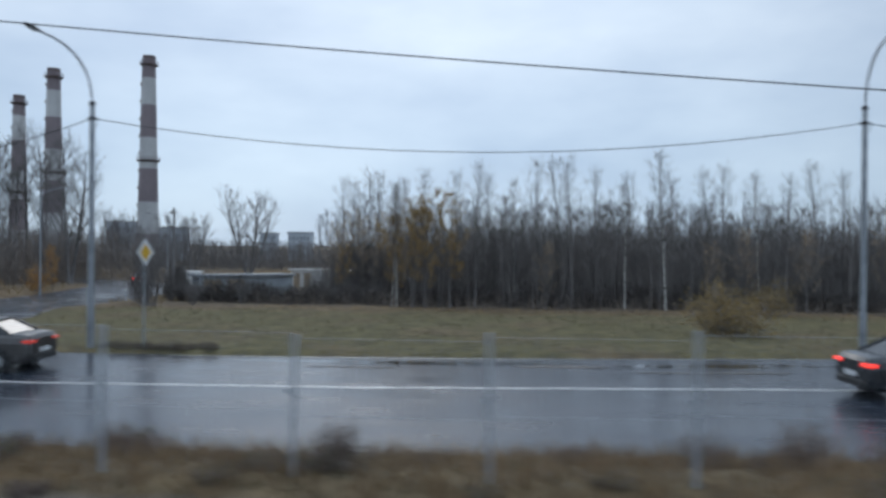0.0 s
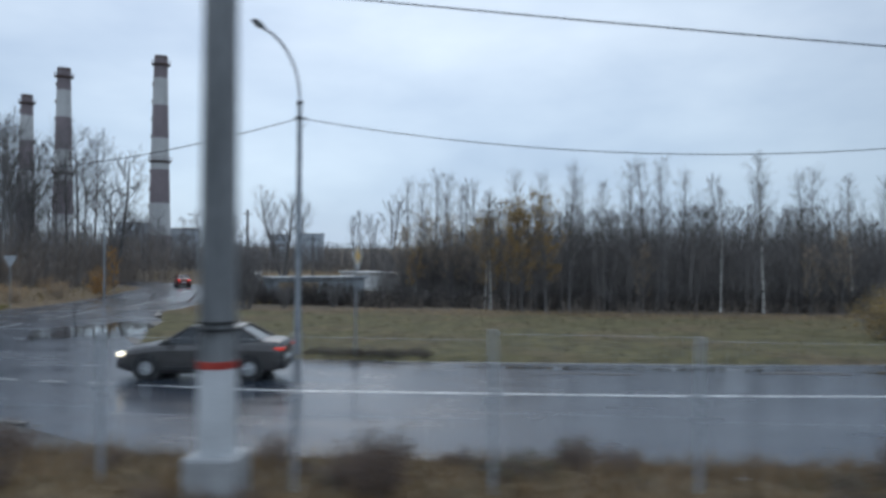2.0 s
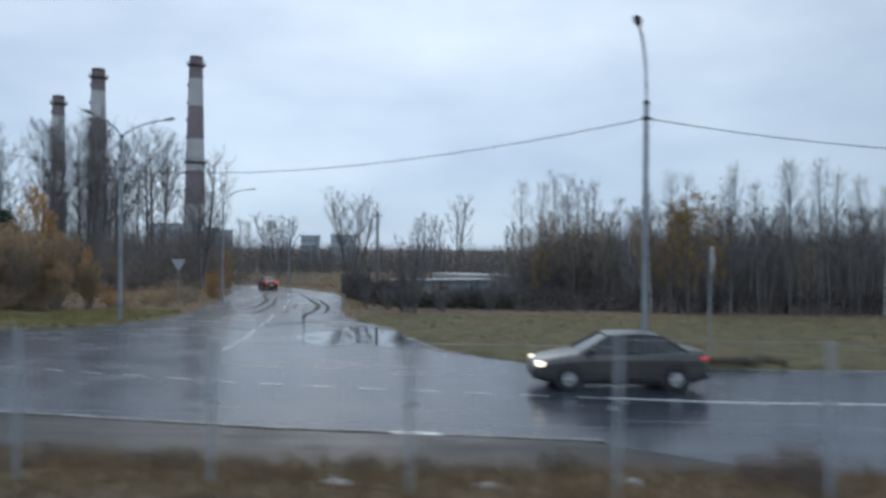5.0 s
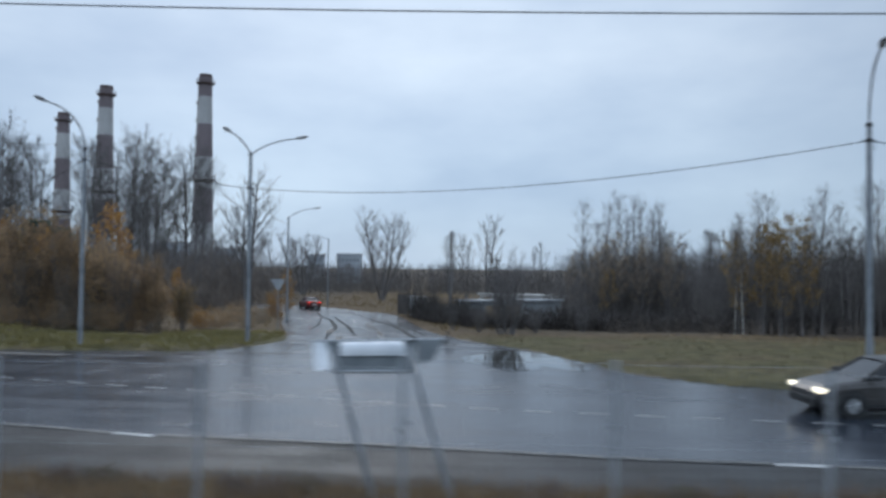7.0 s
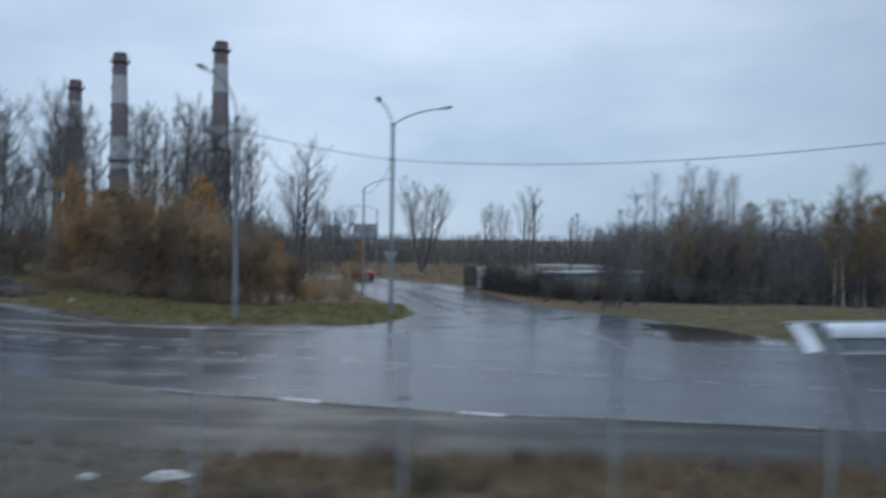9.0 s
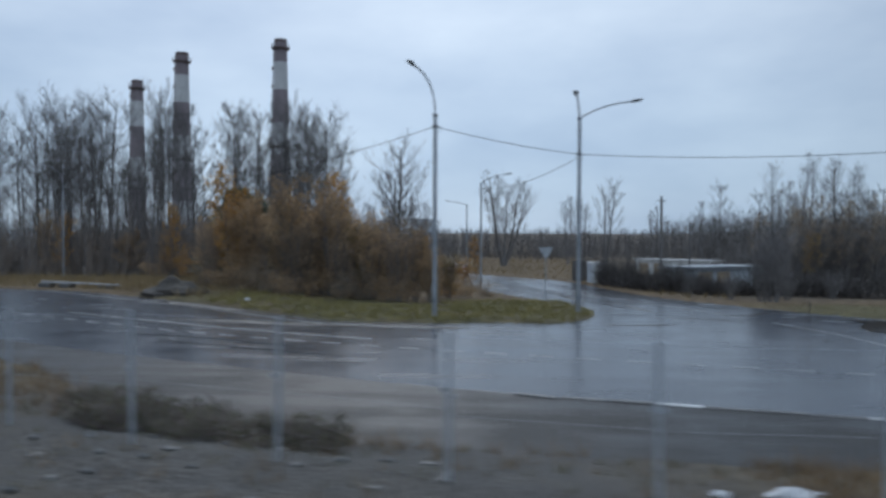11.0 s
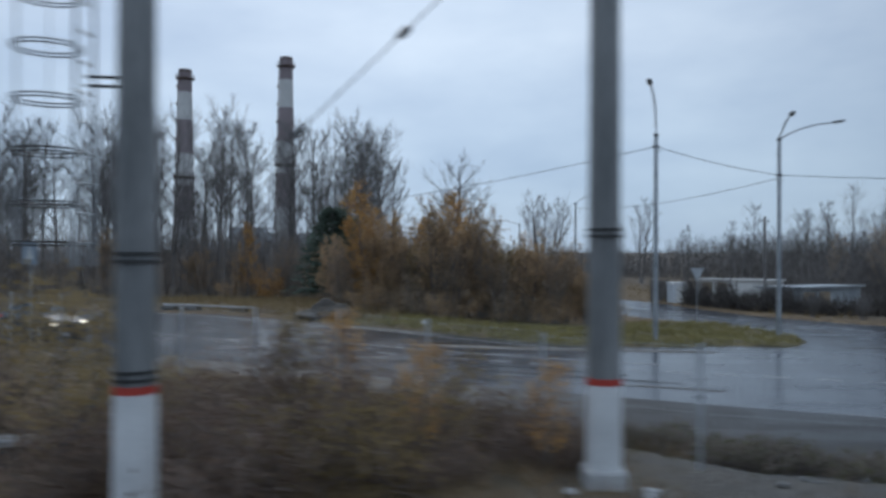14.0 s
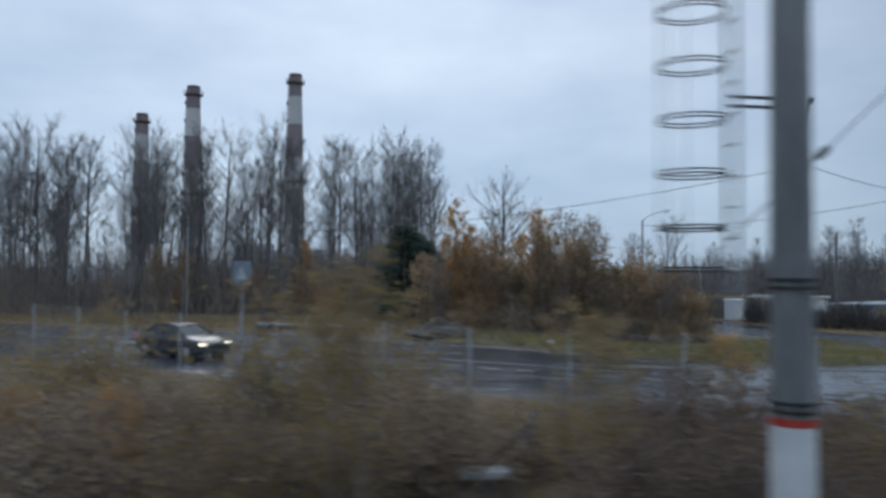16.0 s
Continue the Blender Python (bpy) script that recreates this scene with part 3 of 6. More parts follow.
for w, track in ((0.44, ((-36.4, 72.0), (-34.0, 62.1), (-32.3, 57.5), (-30.3, 48.4), (-29.2, 40.1), (-28.3, 34.3))),
                 (0.38, ((-33.0, 62.5), (-31.6, 57.0), (-30.0, 50.9), (-28.7, 44.3), (-27.3, 36.8))),
                 (0.5, ((-32.6, 68.0), (-28.9, 57.2), (-27.0, 51.4), (-25.7, 44.8), (-24.7, 37.9), (-23.9, 34.2))),
                 (0.36, ((-29.6, 60.0), (-28.2, 57.2), (-26.2, 50.4), (-25.0, 44.8), (-24.0, 38.6))),
                 (0.24, ((-33.9, 62.0), (-31.9, 50.5), (-31.0, 43.0))),
                 (0.45, ((-25.2, 31.8), (-24.1, 31.5), (-23.1, 33.2), (-22.2, 32.6))),
                 (0.30, ((-29.8, 31.3), (-28.9, 31.1), (-28.0, 31.1))),
                 (0.30, ((-45.6, 23.2), (-42.0, 22.0), (-38.6, 20.4))),
                 (0.26, ((-44.0, 21.8), (-40.4, 20.3), (-37.6, 19.3))),
                 (0.22, ((-50.5, 28.4), (-47.0, 26.3), (-43.2, 24.4)))):
    fine = [(p0[0] + (p1[0] - p0[0]) * q / 8, p0[1] + (p1[1] - p0[1]) * q / 8) for p0, p1 in zip(track[:-1], track[1:]) for q in range(8)]
    for j in range(len(fine) - 1):
        ribbon(sh, fine[j:j + 2], w * (0.35 + 0.65 * math.sin(math.pi * (j + 0.5) / len(fine))) * (0.75 + 0.25 * math.sin(j * 1.9 + w * 40)), 0.010)
tagged(part("tyre_marks", sh, TYRE_MARK), "dark wet tyre marks curving along the side street", "tyre marks", kind="structure")

# footway between the kerb and the verge
sh = Shape()
s = np.arange(-52, -10.4, 0.7)
for a, b in zip(s[:-1], s[1:]):
    ka, kb, na, nb = (float(along(t, x)) for t, x in ((KERB_LINE, a), (KERB_LINE, b), (NEAR_EDGE, a), (NEAR_EDGE, b)))
    fa, fb = max(0.02, min(1, (-10.6 - a) / 3.4)), max(0.02, min(1, (-10.6 - b) / 3.4))
    ka, kb = na - 0.2 + (ka - na + 0.2) * fa, nb - 0.2 + (kb - nb + 0.2) * fb
    sh.face([at(a, na - 0.25, 0.055), at(b, nb - 0.25, 0.055), at(b, kb - 0.06, 0.075 * fb + 0.004), at(a, ka - 0.06, 0.075 * fa + 0.004)])
tagged(part("pavement", sh, FOOTWAY), "muddy asphalt footway along the kerb", "pavement", kind="structure")
sh = Shape()
g_line = [(x, y + 0.16) for x, y in line_points(KERB_LINE, -52, -13.2, 0.8)]
for j in range(len(g_line) - 1):
    ribbon(sh, g_line[j:j + 2], 0.26 * min(1, 0.1 + (len(g_line) - j) / 8), 0.004)
tagged(part("gutter", sh, MUD), "black wet gutter beside the kerb", "gutter", kind="structure")

# kerb stones, some still whitewashed
kerb = empty("kerb", at(-28, 13.5, 0), "row of worn concrete kerb stones, some whitewashed", "kerb", kind="structure")
sh = Shape()
sh.box((0.0, -0.08, -0.05), (0.97, 0.08, 0.115))
stone_grey, stone_white = sh.mesh("kerb_stone", KERB_GREY), sh.mesh("kerb_stone", KERB_WHITE)
rk = random.Random(3)
run = [(x, y) for x, y in line_points(KERB_LINE, -51.5, -14.2, 0.02)]
walked, white_left, last = 0.0, 0, None
for (a, b), (c, d) in zip(run[:-1], run[1:]):
    walked += K * math.hypot(c - a, d - b)
    if walked >= 1.0:
        walked = 0.0
        if white_left <= 0 and rk.random() < 0.16:
            white_left = 1
        ob = new("kerb_stone", stone_white if white_left > 0 else stone_grey)
        white_left -= 1
        ob.parent = kerb
        ob.matrix_parent_inverse = kerb.matrix_basis.inverted()
        ob.matrix_basis = Matrix.Translation(at(a, b, 0) + Vector((0, 0, rk.uniform(-0.012, 0.012) - 0.07 * min(1, max(0, (-34 - a) / 3))))) @ Matrix.Rotation(math.atan2(d - b, c - a) + rk.uniform(-0.012, 0.012), 4, "Z")


# ---- street lamps ----
def arm_and_head(lamp, start, rise, reach, turn, material_arm):
    """A bent pipe and the lantern at its end; turn: degrees from the x axis."""
    c, s = math.cos(radians(turn)), math.sin(radians(turn))
    sh = Shape()
    pts = [(0, 0, start)]
    for k in range(1, 9):
        q = k / 8
        out = reach * 0.86 * (q ** 2.0 if rise > 1.2 else q ** 1.15)
        pts.append((c * out, s * out, start + rise * (1 - (1 - q) ** 1.7)))
    sh.tube(pts, [0.038] * len(pts), 8)
    arm = part("arm", sh, material_arm, lamp, smooth=True)
    sh = Shape()
    end = Vector(pts[-1])
    ax = (Vector(pts[-1]) - Vector(pts[-2])).normalized()
    m = Matrix.Translation(end) @ Matrix.Rotation(radians(turn), 4, "Z") @ Matrix.Rotation(-math.asin(ax.z) * 0.8 - 0.1, 4, "Y")
    prof = ((-0.05, 0.045, 0.04), (0.08, 0.085, 0.055), (0.28, 0.125, 0.075), (0.48, 0.115, 0.07), (0.60, 0.05, 0.03))
    rings = [[m @ Vector((x, w * math.cos(t), h * math.sin(t) * (1.0 if math.sin(t) > 0 else 0.55))) for t in [2 * math.pi * j / 10 for j in range(10)]] for x, w, h in prof]
    for ra, rb in zip(rings[:-1], rings[1:]):
        for j in range(10):
            sh.face((ra[j], rb[j], rb[(j + 1) % 10], ra[(j + 1) % 10]))
    sh.face(rings[0][::-1]), sh.face(rings[-1])
    head = part("lantern", sh, LAMP_DARK, lamp, "dark lantern housing")
    sh = Shape()
    sh.box((0.12, -0.085, -0.06), (0.46, 0.085, -0.03), 0, m)
    soften(part("glass", sh, GLASS_GREY, head, "grey glass bowl"), 0.015)
    return arm


def street_lamp(u, v, joint, arms, label, foot=None, slim=1.0, group="street lamps", wire_z=None):
    """A stepped steel column with one or two arms."""
    place = at(u, v) if foot is None else at(u, v, foot)
    lamp = empty("street_lamp", place, label, "street lamp", group)
    top = K * joint - place.z
    sh = Shape()
    sh.tube([(0, 0, -0.1), (0, 0, 1.4), (0, 0, 1.45), (0, 0, top)], [0.115 * slim, 0.115 * slim, 0.10 * slim, 0.082 * slim], 12)
    part("column", sh, LAMP_STEEL, lamp, smooth=False)
    sh = Shape()
    sh.tube([(0, 0, top - 0.05), (0, 0, top + 0.08)], [0.098 * slim, 0.098 * slim], 12)
    part("collar", sh, STRAP, lamp, "dark joint collar")
    sh = Shape()
    sh.box((-0.05, -0.14, 0.55), (0.05, -0.10, 0.95))
    part("hatch", sh, LAMP_STEEL, lamp)
    if wire_z is not None:
        z = K * wire_z - place.z
        sh = Shape()
        sh.tube([(0, 0, z - 0.05), (0, 0, z + 0.05)], [0.11, 0.11], 12)
        sh.tube([(-0.22, 0, z), (0.22, 0, z)], [0.014, 0.014], 5)
        sh.tube([(0.16, 0, z), (0.20, 0, z - 0.12), (0.16, 0, z - 0.26), (0.06, 0, z - 0.3)], [0.01] * 4, 4)
        part("clamp", sh, STRAP, lamp, "dark cable clamp")
    for start, rise, reach, turn in arms:
        arm_and_head(lamp, top + start, rise, reach, turn, LAMP_STEEL)
    return lamp


street_lamp(-11.46, 20.55, 6.9, ((0.0, 1.9, 2.35, -108),), "grey steel street lamp with a bent arm on the lawn edge", wire_z=6.5)
street_lamp(9.95, 21.9, 6.9, ((0.0, 1.9, 2.35, -95),), "grey steel street lamp with a bent arm before the woods", wire_z=6.5)
street_lamp(-30.9, 31.2, 7.6, ((0.0, 0.75, 2.5, -100), (0.0, 0.75, 2.7, -7)), "grey steel street lamp with two arms at the junction", wire_z=6.21)
street_lamp(-36.4, 28.4, 7.35, ((0.0, 1.75, 2.4, -110),), "grey steel street lamp with one arm on the grass corner", wire_z=6.95)
street_lamp(-35.3, 56.0, 6.6, ((0.0, 0.9, 2.6, 20),), "grey street lamp far along the side street", slim=0.9)
street_lamp(-37.4, 83.0, 6.0, ((0.0, 0.5, 2.6, 190),), "grey street lamp where the side street bends", slim=0.9)
street_lamp(-70.0, 61.5, 6.9, ((0.0, 1.75, 2.4, -110),), "grey street lamp half hidden among bare trees", wire_z=6.6, slim=0.8)


def cable(name, a, b, sag, r, label, n=18):
    """A hanging line between two places in survey units."""
    sh = Shape()
    A, B = Vector(a) * K, Vector(b) * K
    pts = [A.lerp(B, k / n) - Vector((0, 0, sag * 4 * (k / n) * (1 - k / n))) for k in range(n + 1)]
    sh.tube(pts, [r] * (n + 1), 5)
    return tagged(part(name, sh, CABLE), label, "cable", "overhead cables")


WIRE = "thin dark cable hung between street lamps"
cable("lamp_cable", (9.95, 21.9, 6.5), (-11.46, 20.55, 6.5), 1.05, 0.016, WIRE)
cable("lamp_cable", (-11.46, 20.55, 6.5), (-30.9, 31.2, 6.21), 0.75, 0.016, WIRE)
cable("lamp_cable", (-30.9, 31.2, 6.21), (-36.4, 28.4, 6.95), 0.12, 0.016, WIRE)
cable("lamp_cable", (-36.4, 28.4, 6.95), (-70.0, 61.5, 6.6), 1.5, 0.016, WIRE)
cable("lamp_cable", (-30.9, 31.2, 6.1), (-35.3, 56.0, 6.3), 0.5, 0.016, WIRE)
cable("lamp_cable", (9.95, 21.9, 6.5), (31, 23.5, 6.5), 1.0, 0.016, WIRE)


# ---- railway side: concrete poles ----
def rail_pole(u, v, red, foot_top, bands, label, size=0.32):
    """A tapering concrete pole, whitewashed below a red ring, on a concrete footing."""
    ground = at(u, v)
    pole = empty("railway_pole", ground, label, "railway pole", "railway poles")
    zr, zf = K * red - ground.z, K * foot_top - ground.z
    top, r0, r1 = 11.5, 0.23, 0.17

    def radius(z):
        return r0 + (r1 - r0) * z / top

    sh = Shape()
    sh.lathe([(radius(zr), zr), (radius(4), 4), (radius(7), 7), (radius(top), top), (0.02, top)], 20)
    part("shaft", sh, CONCRETE, pole, "grey wet concrete shaft", smooth=True)
    sh = Shape()
    sh.lathe([(radius(0) + 0.006, zf - 0.1), (radius(zr) + 0.006, zr - 0.07)], 20)
    part("whitewash", sh, WHITEWASH, pole, "whitewashed lower shaft", smooth=True)
    sh = Shape()
    sh.lathe([(radius(zr), zr - 0.072), (radius(zr) + 0.010, zr - 0.07), (radius(zr) + 0.010, zr + 0.015), (radius(zr), zr + 0.017)], 20)
    part("red_ring", sh, RED, pole, "red painted ring")
    for z in bands:
        zz = K * z - ground.z
        for dz in (0, 0.085):
            sh = Shape()
            r = radius(zz)
            sh.lathe([(r, zz + dz - 0.018), (r + 0.022, zz + dz - 0.018), (r + 0.022, zz + dz + 0.018), (r, zz + dz + 0.018)], 20)
            sh.box((-0.04, -r - 0.07, zz + dz - 0.02), (0.04, -r, zz + dz + 0.02))
            part("strap", sh, STRAP, pole, "black steel strap")
    sh = Shape()
    sh.box((-size, -size, -0.35), (size, size, zf - 0.02))
    soften(part("footing", sh, FOOTING, pole, "worn pale concrete footing"), 0.05, 2)
    return pole


pole_near = rail_pole(-8.92, 7.41, 1.86, 0.98, (2.18,), "grey concrete railway pole with a red ring on a white footing")
pole_mid = rail_pole(-41.7, 9.23, 1.80, 0.86, (3.35,), "grey concrete railway pole with a red ring and broken footing", 0.27)
rail_pole(-46.2, 7.69, 1.95, 0.72, (3.08, 2.02), "grey concrete railway pole carrying a caged ladder")

# caged ladder held off the last pole
lad = empty("caged_ladder", at(-46.2, 7.69), "thin steel ladder with round safety hoops beside a pole", "ladder")
lz = at(-46.2, 7.69).z


def hoop_z(k):
    return K * (3.60 + 0.478 * (k - 1)) - lz + (0.14 if k == 0 else 0)


for dy in (-0.15, 0.25):
    sh = Shape()
    sh.tube([(-0.60, dy, hoop_z(0) - 0.25), (-0.60, dy, 11.0)], [0.022, 0.022], 6)
    part("rail", sh, LAMP_STEEL, lad)
for k in range(14):
    sh = Shape()
    zz = hoop_z(k)
    ring_pts = [(-0.66 - 0.36 + 0.36 * math.cos(t), 0.05 + 0.34 * math.sin(t), zz) for t in [2 * math.pi * j / 28 for j in range(29)]]
    for dz in (-0.02, 0.02):
        sh.tube([(x, y, z + dz) for x, y, z in ring_pts], [0.010] * len(ring_pts), 5, caps=False)
    part("hoop", sh, STRAP, lad, "dark round hoop")
for t in (2.0, 3.14, 4.28):
    sh = Shape()
    x, y = -1.02 + 0.36 * math.cos(t), 0.05 + 0.34 * math.sin(t)
    sh.tube([(x, y, hoop_z(0)), (x, y, 11.0)], [0.007, 0.007], 4)
    part("strip", sh, LAMP_STEEL, lad)
for z in (4.69, 7.2):
    sh = Shape()
    for dz in (0, 0.10):
        sh.tube([(0.1, 0.2, K * z - lz + dz), (-0.60, 0.08, K * z - lz + dz)], [0.02, 0.02], 5)
    part("bracket", sh, STRAP, lad, "dark steel bracket")
for k in range(22):
    sh = Shape()
    z = hoop_z(0) + 0.33 * k
    sh.tube([(-0.60, -0.15, z), (-0.60, 0.25, z)], [0.012, 0.012], 4)
    part("rung", sh, LAMP_STEEL, lad)

# stay of the anchor pole with two insulators
stay = empty("stay_wire", at(-49.8, 9.4), "slanting steel stay with two egg insulators", "stay wire")
inv = stay.matrix_basis.inverted()
A, B = inv @ (Vector((-41.72, 9.35, 7.68)) * K), inv @ (Vector((-49.6, 9.42, 0.3)) * K)
sh = Shape()
sh.tube([A, B], [0.011, 0.011], 5)
part("wire", sh, CABLE, stay)
for q in (0.278, 0.428):
    sh = Shape()
    c, d = A.lerp(B, q), (B - A).normalized()
    sh.tube([c - d * 0.13, c - d * 0.09, c, c + d * 0.09, c + d * 0.13], [0.012, 0.05, 0.062, 0.05, 0.012], 8)
    part("insulator", sh, PORCELAIN, stay, "dark egg-shaped insulator")

# thick feeder line along the poles
FEEDER = "thick dark feeder cable along the railway poles"
cable("feeder_cable", (41, 8.6, 3.6), (-8.92, 8.6, 5.93), 0.92, 0.011, FEEDER, 28)
cable("feeder_cable", (-8.92, 8.6, 5.93), (-41.7, 8.6, 6.6), 0.43, 0.011, FEEDER, 28)
for pole, u, v, z in ((pole_near, -8.92, 7.41, 5.93), (pole_mid, -41.7, 9.23, 6.6)):
    sh = Shape()
    zz = K * z - pole.matrix_basis.translation.z
    y1 = K * (8.6 - v)
    sh.tube([(0, 0, zz), (0, y1 * 1.08, zz)], [0.03, 0.03], 6)
    sh.tube([(0, 0, zz + 0.5), (0, y1, zz)], [0.015, 0.015], 5)
    part("bracket", sh, STRAP, pole, "dark steel cable bracket")
cable("feeder_cable", (-41.7, 8.9, 7.4), (-90, 9.5, 9.0), 0.2, 0.011, "thick dark feeder cable along the railway poles", 28)

# ---- mesh fence along the verge ----
FENCE = ((-64, 24.5), (-52, 17.6), (-46, 14.1), (-44, 12.5), (-42.3, 11.1), (-40.5, 10.05), (-38.4, 9.4), (-36.4, 8.8), (-34.6, 8.2), (-32.3, 7.75), (-0.1, 7.7), (18, 7.75))
fence = empty("mesh_fence", at(-12, 7.7), "see-through galvanised wire mesh fence on steel posts", "fence")
finv = fence.matrix_basis.inverted()
post_shape, panel_shape = Shape(), Shape()
FH, SPAN = 1.98, 2.436
post_shape.box((-0.025, -0.02, -0.5), (0.025, 0.02, FH))
post_shape.box((-0.03, -0.025, FH), (0.03, 0.025, FH + 0.02))
for z in (1.0, FH - 0.03):
    panel_shape.tube([(0.03, -0.025, z), (SPAN - 0.03, -0.025, z)], [0.0022] * 2, 3, caps=False)
for k in range(24):
    x = 0.05 + k * (SPAN - 0.1) / 23
    panel_shape.tube([(x, -0.03, 0.03), (x, -0.03, FH - 0.01)], [0.0022] * 2, 3, caps=False)
for x in (0.05, SPAN - 0.05):
    panel_shape.box((x - 0.03, -0.035, 1.2), (x + 0.03, -0.02, 1.26))
post_mesh, panel_mesh = post_shape.mesh("post", STEEL), panel_shape.mesh("mesh_panel", STEEL)
fl = [(float(x), float(y)) for x, y in zip(np.arange(-62, 17, 0.004), along(FENCE, np.arange(-62, 17, 0.004)))]
start = min(range(len(fl)), key=lambda i: abs(fl[i][0] + 0.1))
stops = []
for rng_ in (range(start, len(fl)), range(start, -1, -1)):
    gone, prev = 0.0, fl[start]
    for i in rng_:
        gone += K * math.hypot(fl[i][0] - prev[0], fl[i][1] - prev[1])
        prev = fl[i]
        if gone >= SPAN or (i == start and rng_.step == 1):
            gone = 0.0
            stops.append(fl[i])
stops.sort()
for k, (x, y) in enumerate(stops):
    base = at(x, y)
    base.z = K * 0.47 + 0.06 * math.sin(x * 0.8)
    nxt = stops[k + 1] if k + 1 < len(stops) else (x + 1, y)
    ang = math.atan2(nxt[1] - y, nxt[0] - x)
    p = new("post", post_mesh)
    p.parent, p.matrix_parent_inverse = fence, finv
    p.matrix_basis = Matrix.Translation(base) @ Matrix.Rotation(ang, 4, "Z") @ Matrix.Rotation(0.012 * math.sin(k * 2.3), 4, "Y")
    if k + 1 < len(stops):
        p = new("mesh_panel", panel_mesh)
        p.parent, p.matrix_parent_inverse = fence, finv
        p.matrix_basis = Matrix.Translation(base) @ Matrix.Rotation(ang, 4, "Z")

# ---- leaning notice board seen from behind ----
board = empty("notice_board", at(-22.98, 9.75, 0.06), "leaning grey notice board with white sheets on two legs", "notice board", turn=-14)
bz = K * 2.1 - board.matrix_basis.translation.z
back = Matrix.Translation((0, 0, bz - 0.45)) @ Matrix.Rotation(radians(-38), 4, "X") @ Matrix.Translation((0, 0, 0.45 - bz))
sh = Shape()
sh.box((-0.60, -0.02, bz - 0.44), (0.64, 0.02, bz + 0.08), 0, back)
part("panel", sh, SHEET_GREY, board, "dark wet metal back panel")
sh = Shape()
sh.box((-0.60, -0.05, bz - 0.46), (0.64, 0.0, bz - 0.43), 0, back)
part("lip", sh, STEEL, board, "folded lower lip")
sh = Shape()
sh.box((-1.08, -0.05, bz + 0.085), (1.12, 0.06, bz + 0.115), 0, back)
soften(part("top_rail", sh, STEEL, board, "thin galvanised top rail"), 0.008)
# the middle sheet bulges and slides to one side at its lower edge
sh = Shape()
bow = [(-0.045 - 0.05 * math.sin(math.pi * k / 6), 0.08 - 0.26 * k / 6, 0.04 * k / 6) for k in range(7)]
for (y0, z0, x0), (y1, z1, x1) in zip(bow[:-1], bow[1:]):
    q = [back @ Vector(p) for p in ((-0.56 + x0, y0, bz + z0), (-0.56 + x1, y1, bz + z1), (0.44 + 3.4 * x1, y1, bz + z1), (0.44 + 3.4 * x0, y0, bz + z0))]
    sh.face(q), sh.face([p + Vector((0, 0.012, 0)) for p in reversed(q)])
part("sheet", sh, SHEET_WHITE, board, "bulging white sheet", smooth=True)
for side, outline, mat_, lab in ((-1, ((-1.04, 0.06), (-0.86, -0.46), (-0.62, -0.42), (-0.80, 0.06)), SHEET_WHITE, "white hanging end flap"),
                                 (1, ((0.68, 0.07), (0.74, -0.34), (0.98, -0.30), (1.10, 0.07)), SHEET_GREY, "dark hanging end flap"),
                                 (-1, ((-0.82, 0.07), (-0.70, -0.14), (-0.58, -0.14), (-0.58, 0.07)), SHEET_GREY, "dark torn strip")):
    sh = Shape()
    f = [back @ Vector((x, -0.07, bz + z)) for x, z in outline]
    g = [p + Vector((0, 0.015, 0)) for p in f]
    sh.face(f), sh.face(g[::-1])
    for j in range(4):
        sh.face((f[(j + 1) % 4], f[j], g[j], g[(j + 1) % 4]))
    part("flap", sh, mat_, board, lab)
for x in (-0.58, 0.62):
    sh = Shape()
    sh.tube([(x, -0.03, bz - 0.05), (x + 0.72, -0.16, -0.15)], [0.045, 0.045], 8)
    part("leg", sh, LAMP_STEEL, board, "leaning steel leg")


board.matrix_basis = board.matrix_basis @ Matrix.Rotation(radians(-3.0), 4, "Y")


# ---- road signs ----
def sign_post(thing, height, r=0.03):
    sh = Shape()
    sh.tube([(0, 0, -0.1), (0, 0, height)], [r, r], 8)
    part("post", sh, LAMP_STEEL, thing)


def plate(thing, name, outline, y, depth, mat_, z, label=""):
    sh = Shape()
    f = [(x, y, z + h) for x, h in outline]
    g = [(x, y + depth, z + h) for x, h in outline]
    sh.face(f), sh.face(g[::-1])
    for j in range(len(f)):
        k = (j + 1) % len(f)
        sh.face((f[k], f[j], g[j], g[k]))
    return part(name, sh, mat_, thing, label)


sg = empty("priority_sign", at(-9.83, 20.35), "white and yellow diamond road sign on a thin post", "road sign", "road signs", turn=82)
sign_post(sg, K * 2.95)
d = 0.46
plate(sg, "plate", ((0, -d), (d, 0), (0, d), (-d, 0)), -0.05, 0.012, SIGN_WHITE, K * 2.68, "white diamond plate")
d = 0.29
plate(sg, "diamond", ((0, -d), (d, 0), (0, d), (-d, 0)), -0.056, 0.005, SIGN_YELLOW, K * 2.68, "yellow inner diamond")
sg = empty("yield_sign", at(-31.7, 39.15), "triangular road sign seen from behind on the grass corner", "road sign", "road signs", turn=10)
sz = K * 2.05 - sg.matrix_basis.translation.z
sign_post(sg, sz + 0.4)
plate(sg, "plate", ((0, -0.4), (0.45, 0.38), (-0.45, 0.38)), -0.05, 0.012, STEEL, sz, "grey back of a triangle")
sg = empty("crossing_sign", at(-54.4, 20.2), "blue road sign on a thin post by the road", "road sign", "road signs", turn=-25)
sign_post(sg, K * 2.88)
d = 0.36
plate(sg, "plate", ((-d, -d), (d, -d), (d, d), (-d, d)), -0.05, 0.012, SIGN_BLUE, K * 2.62, "blue plate")
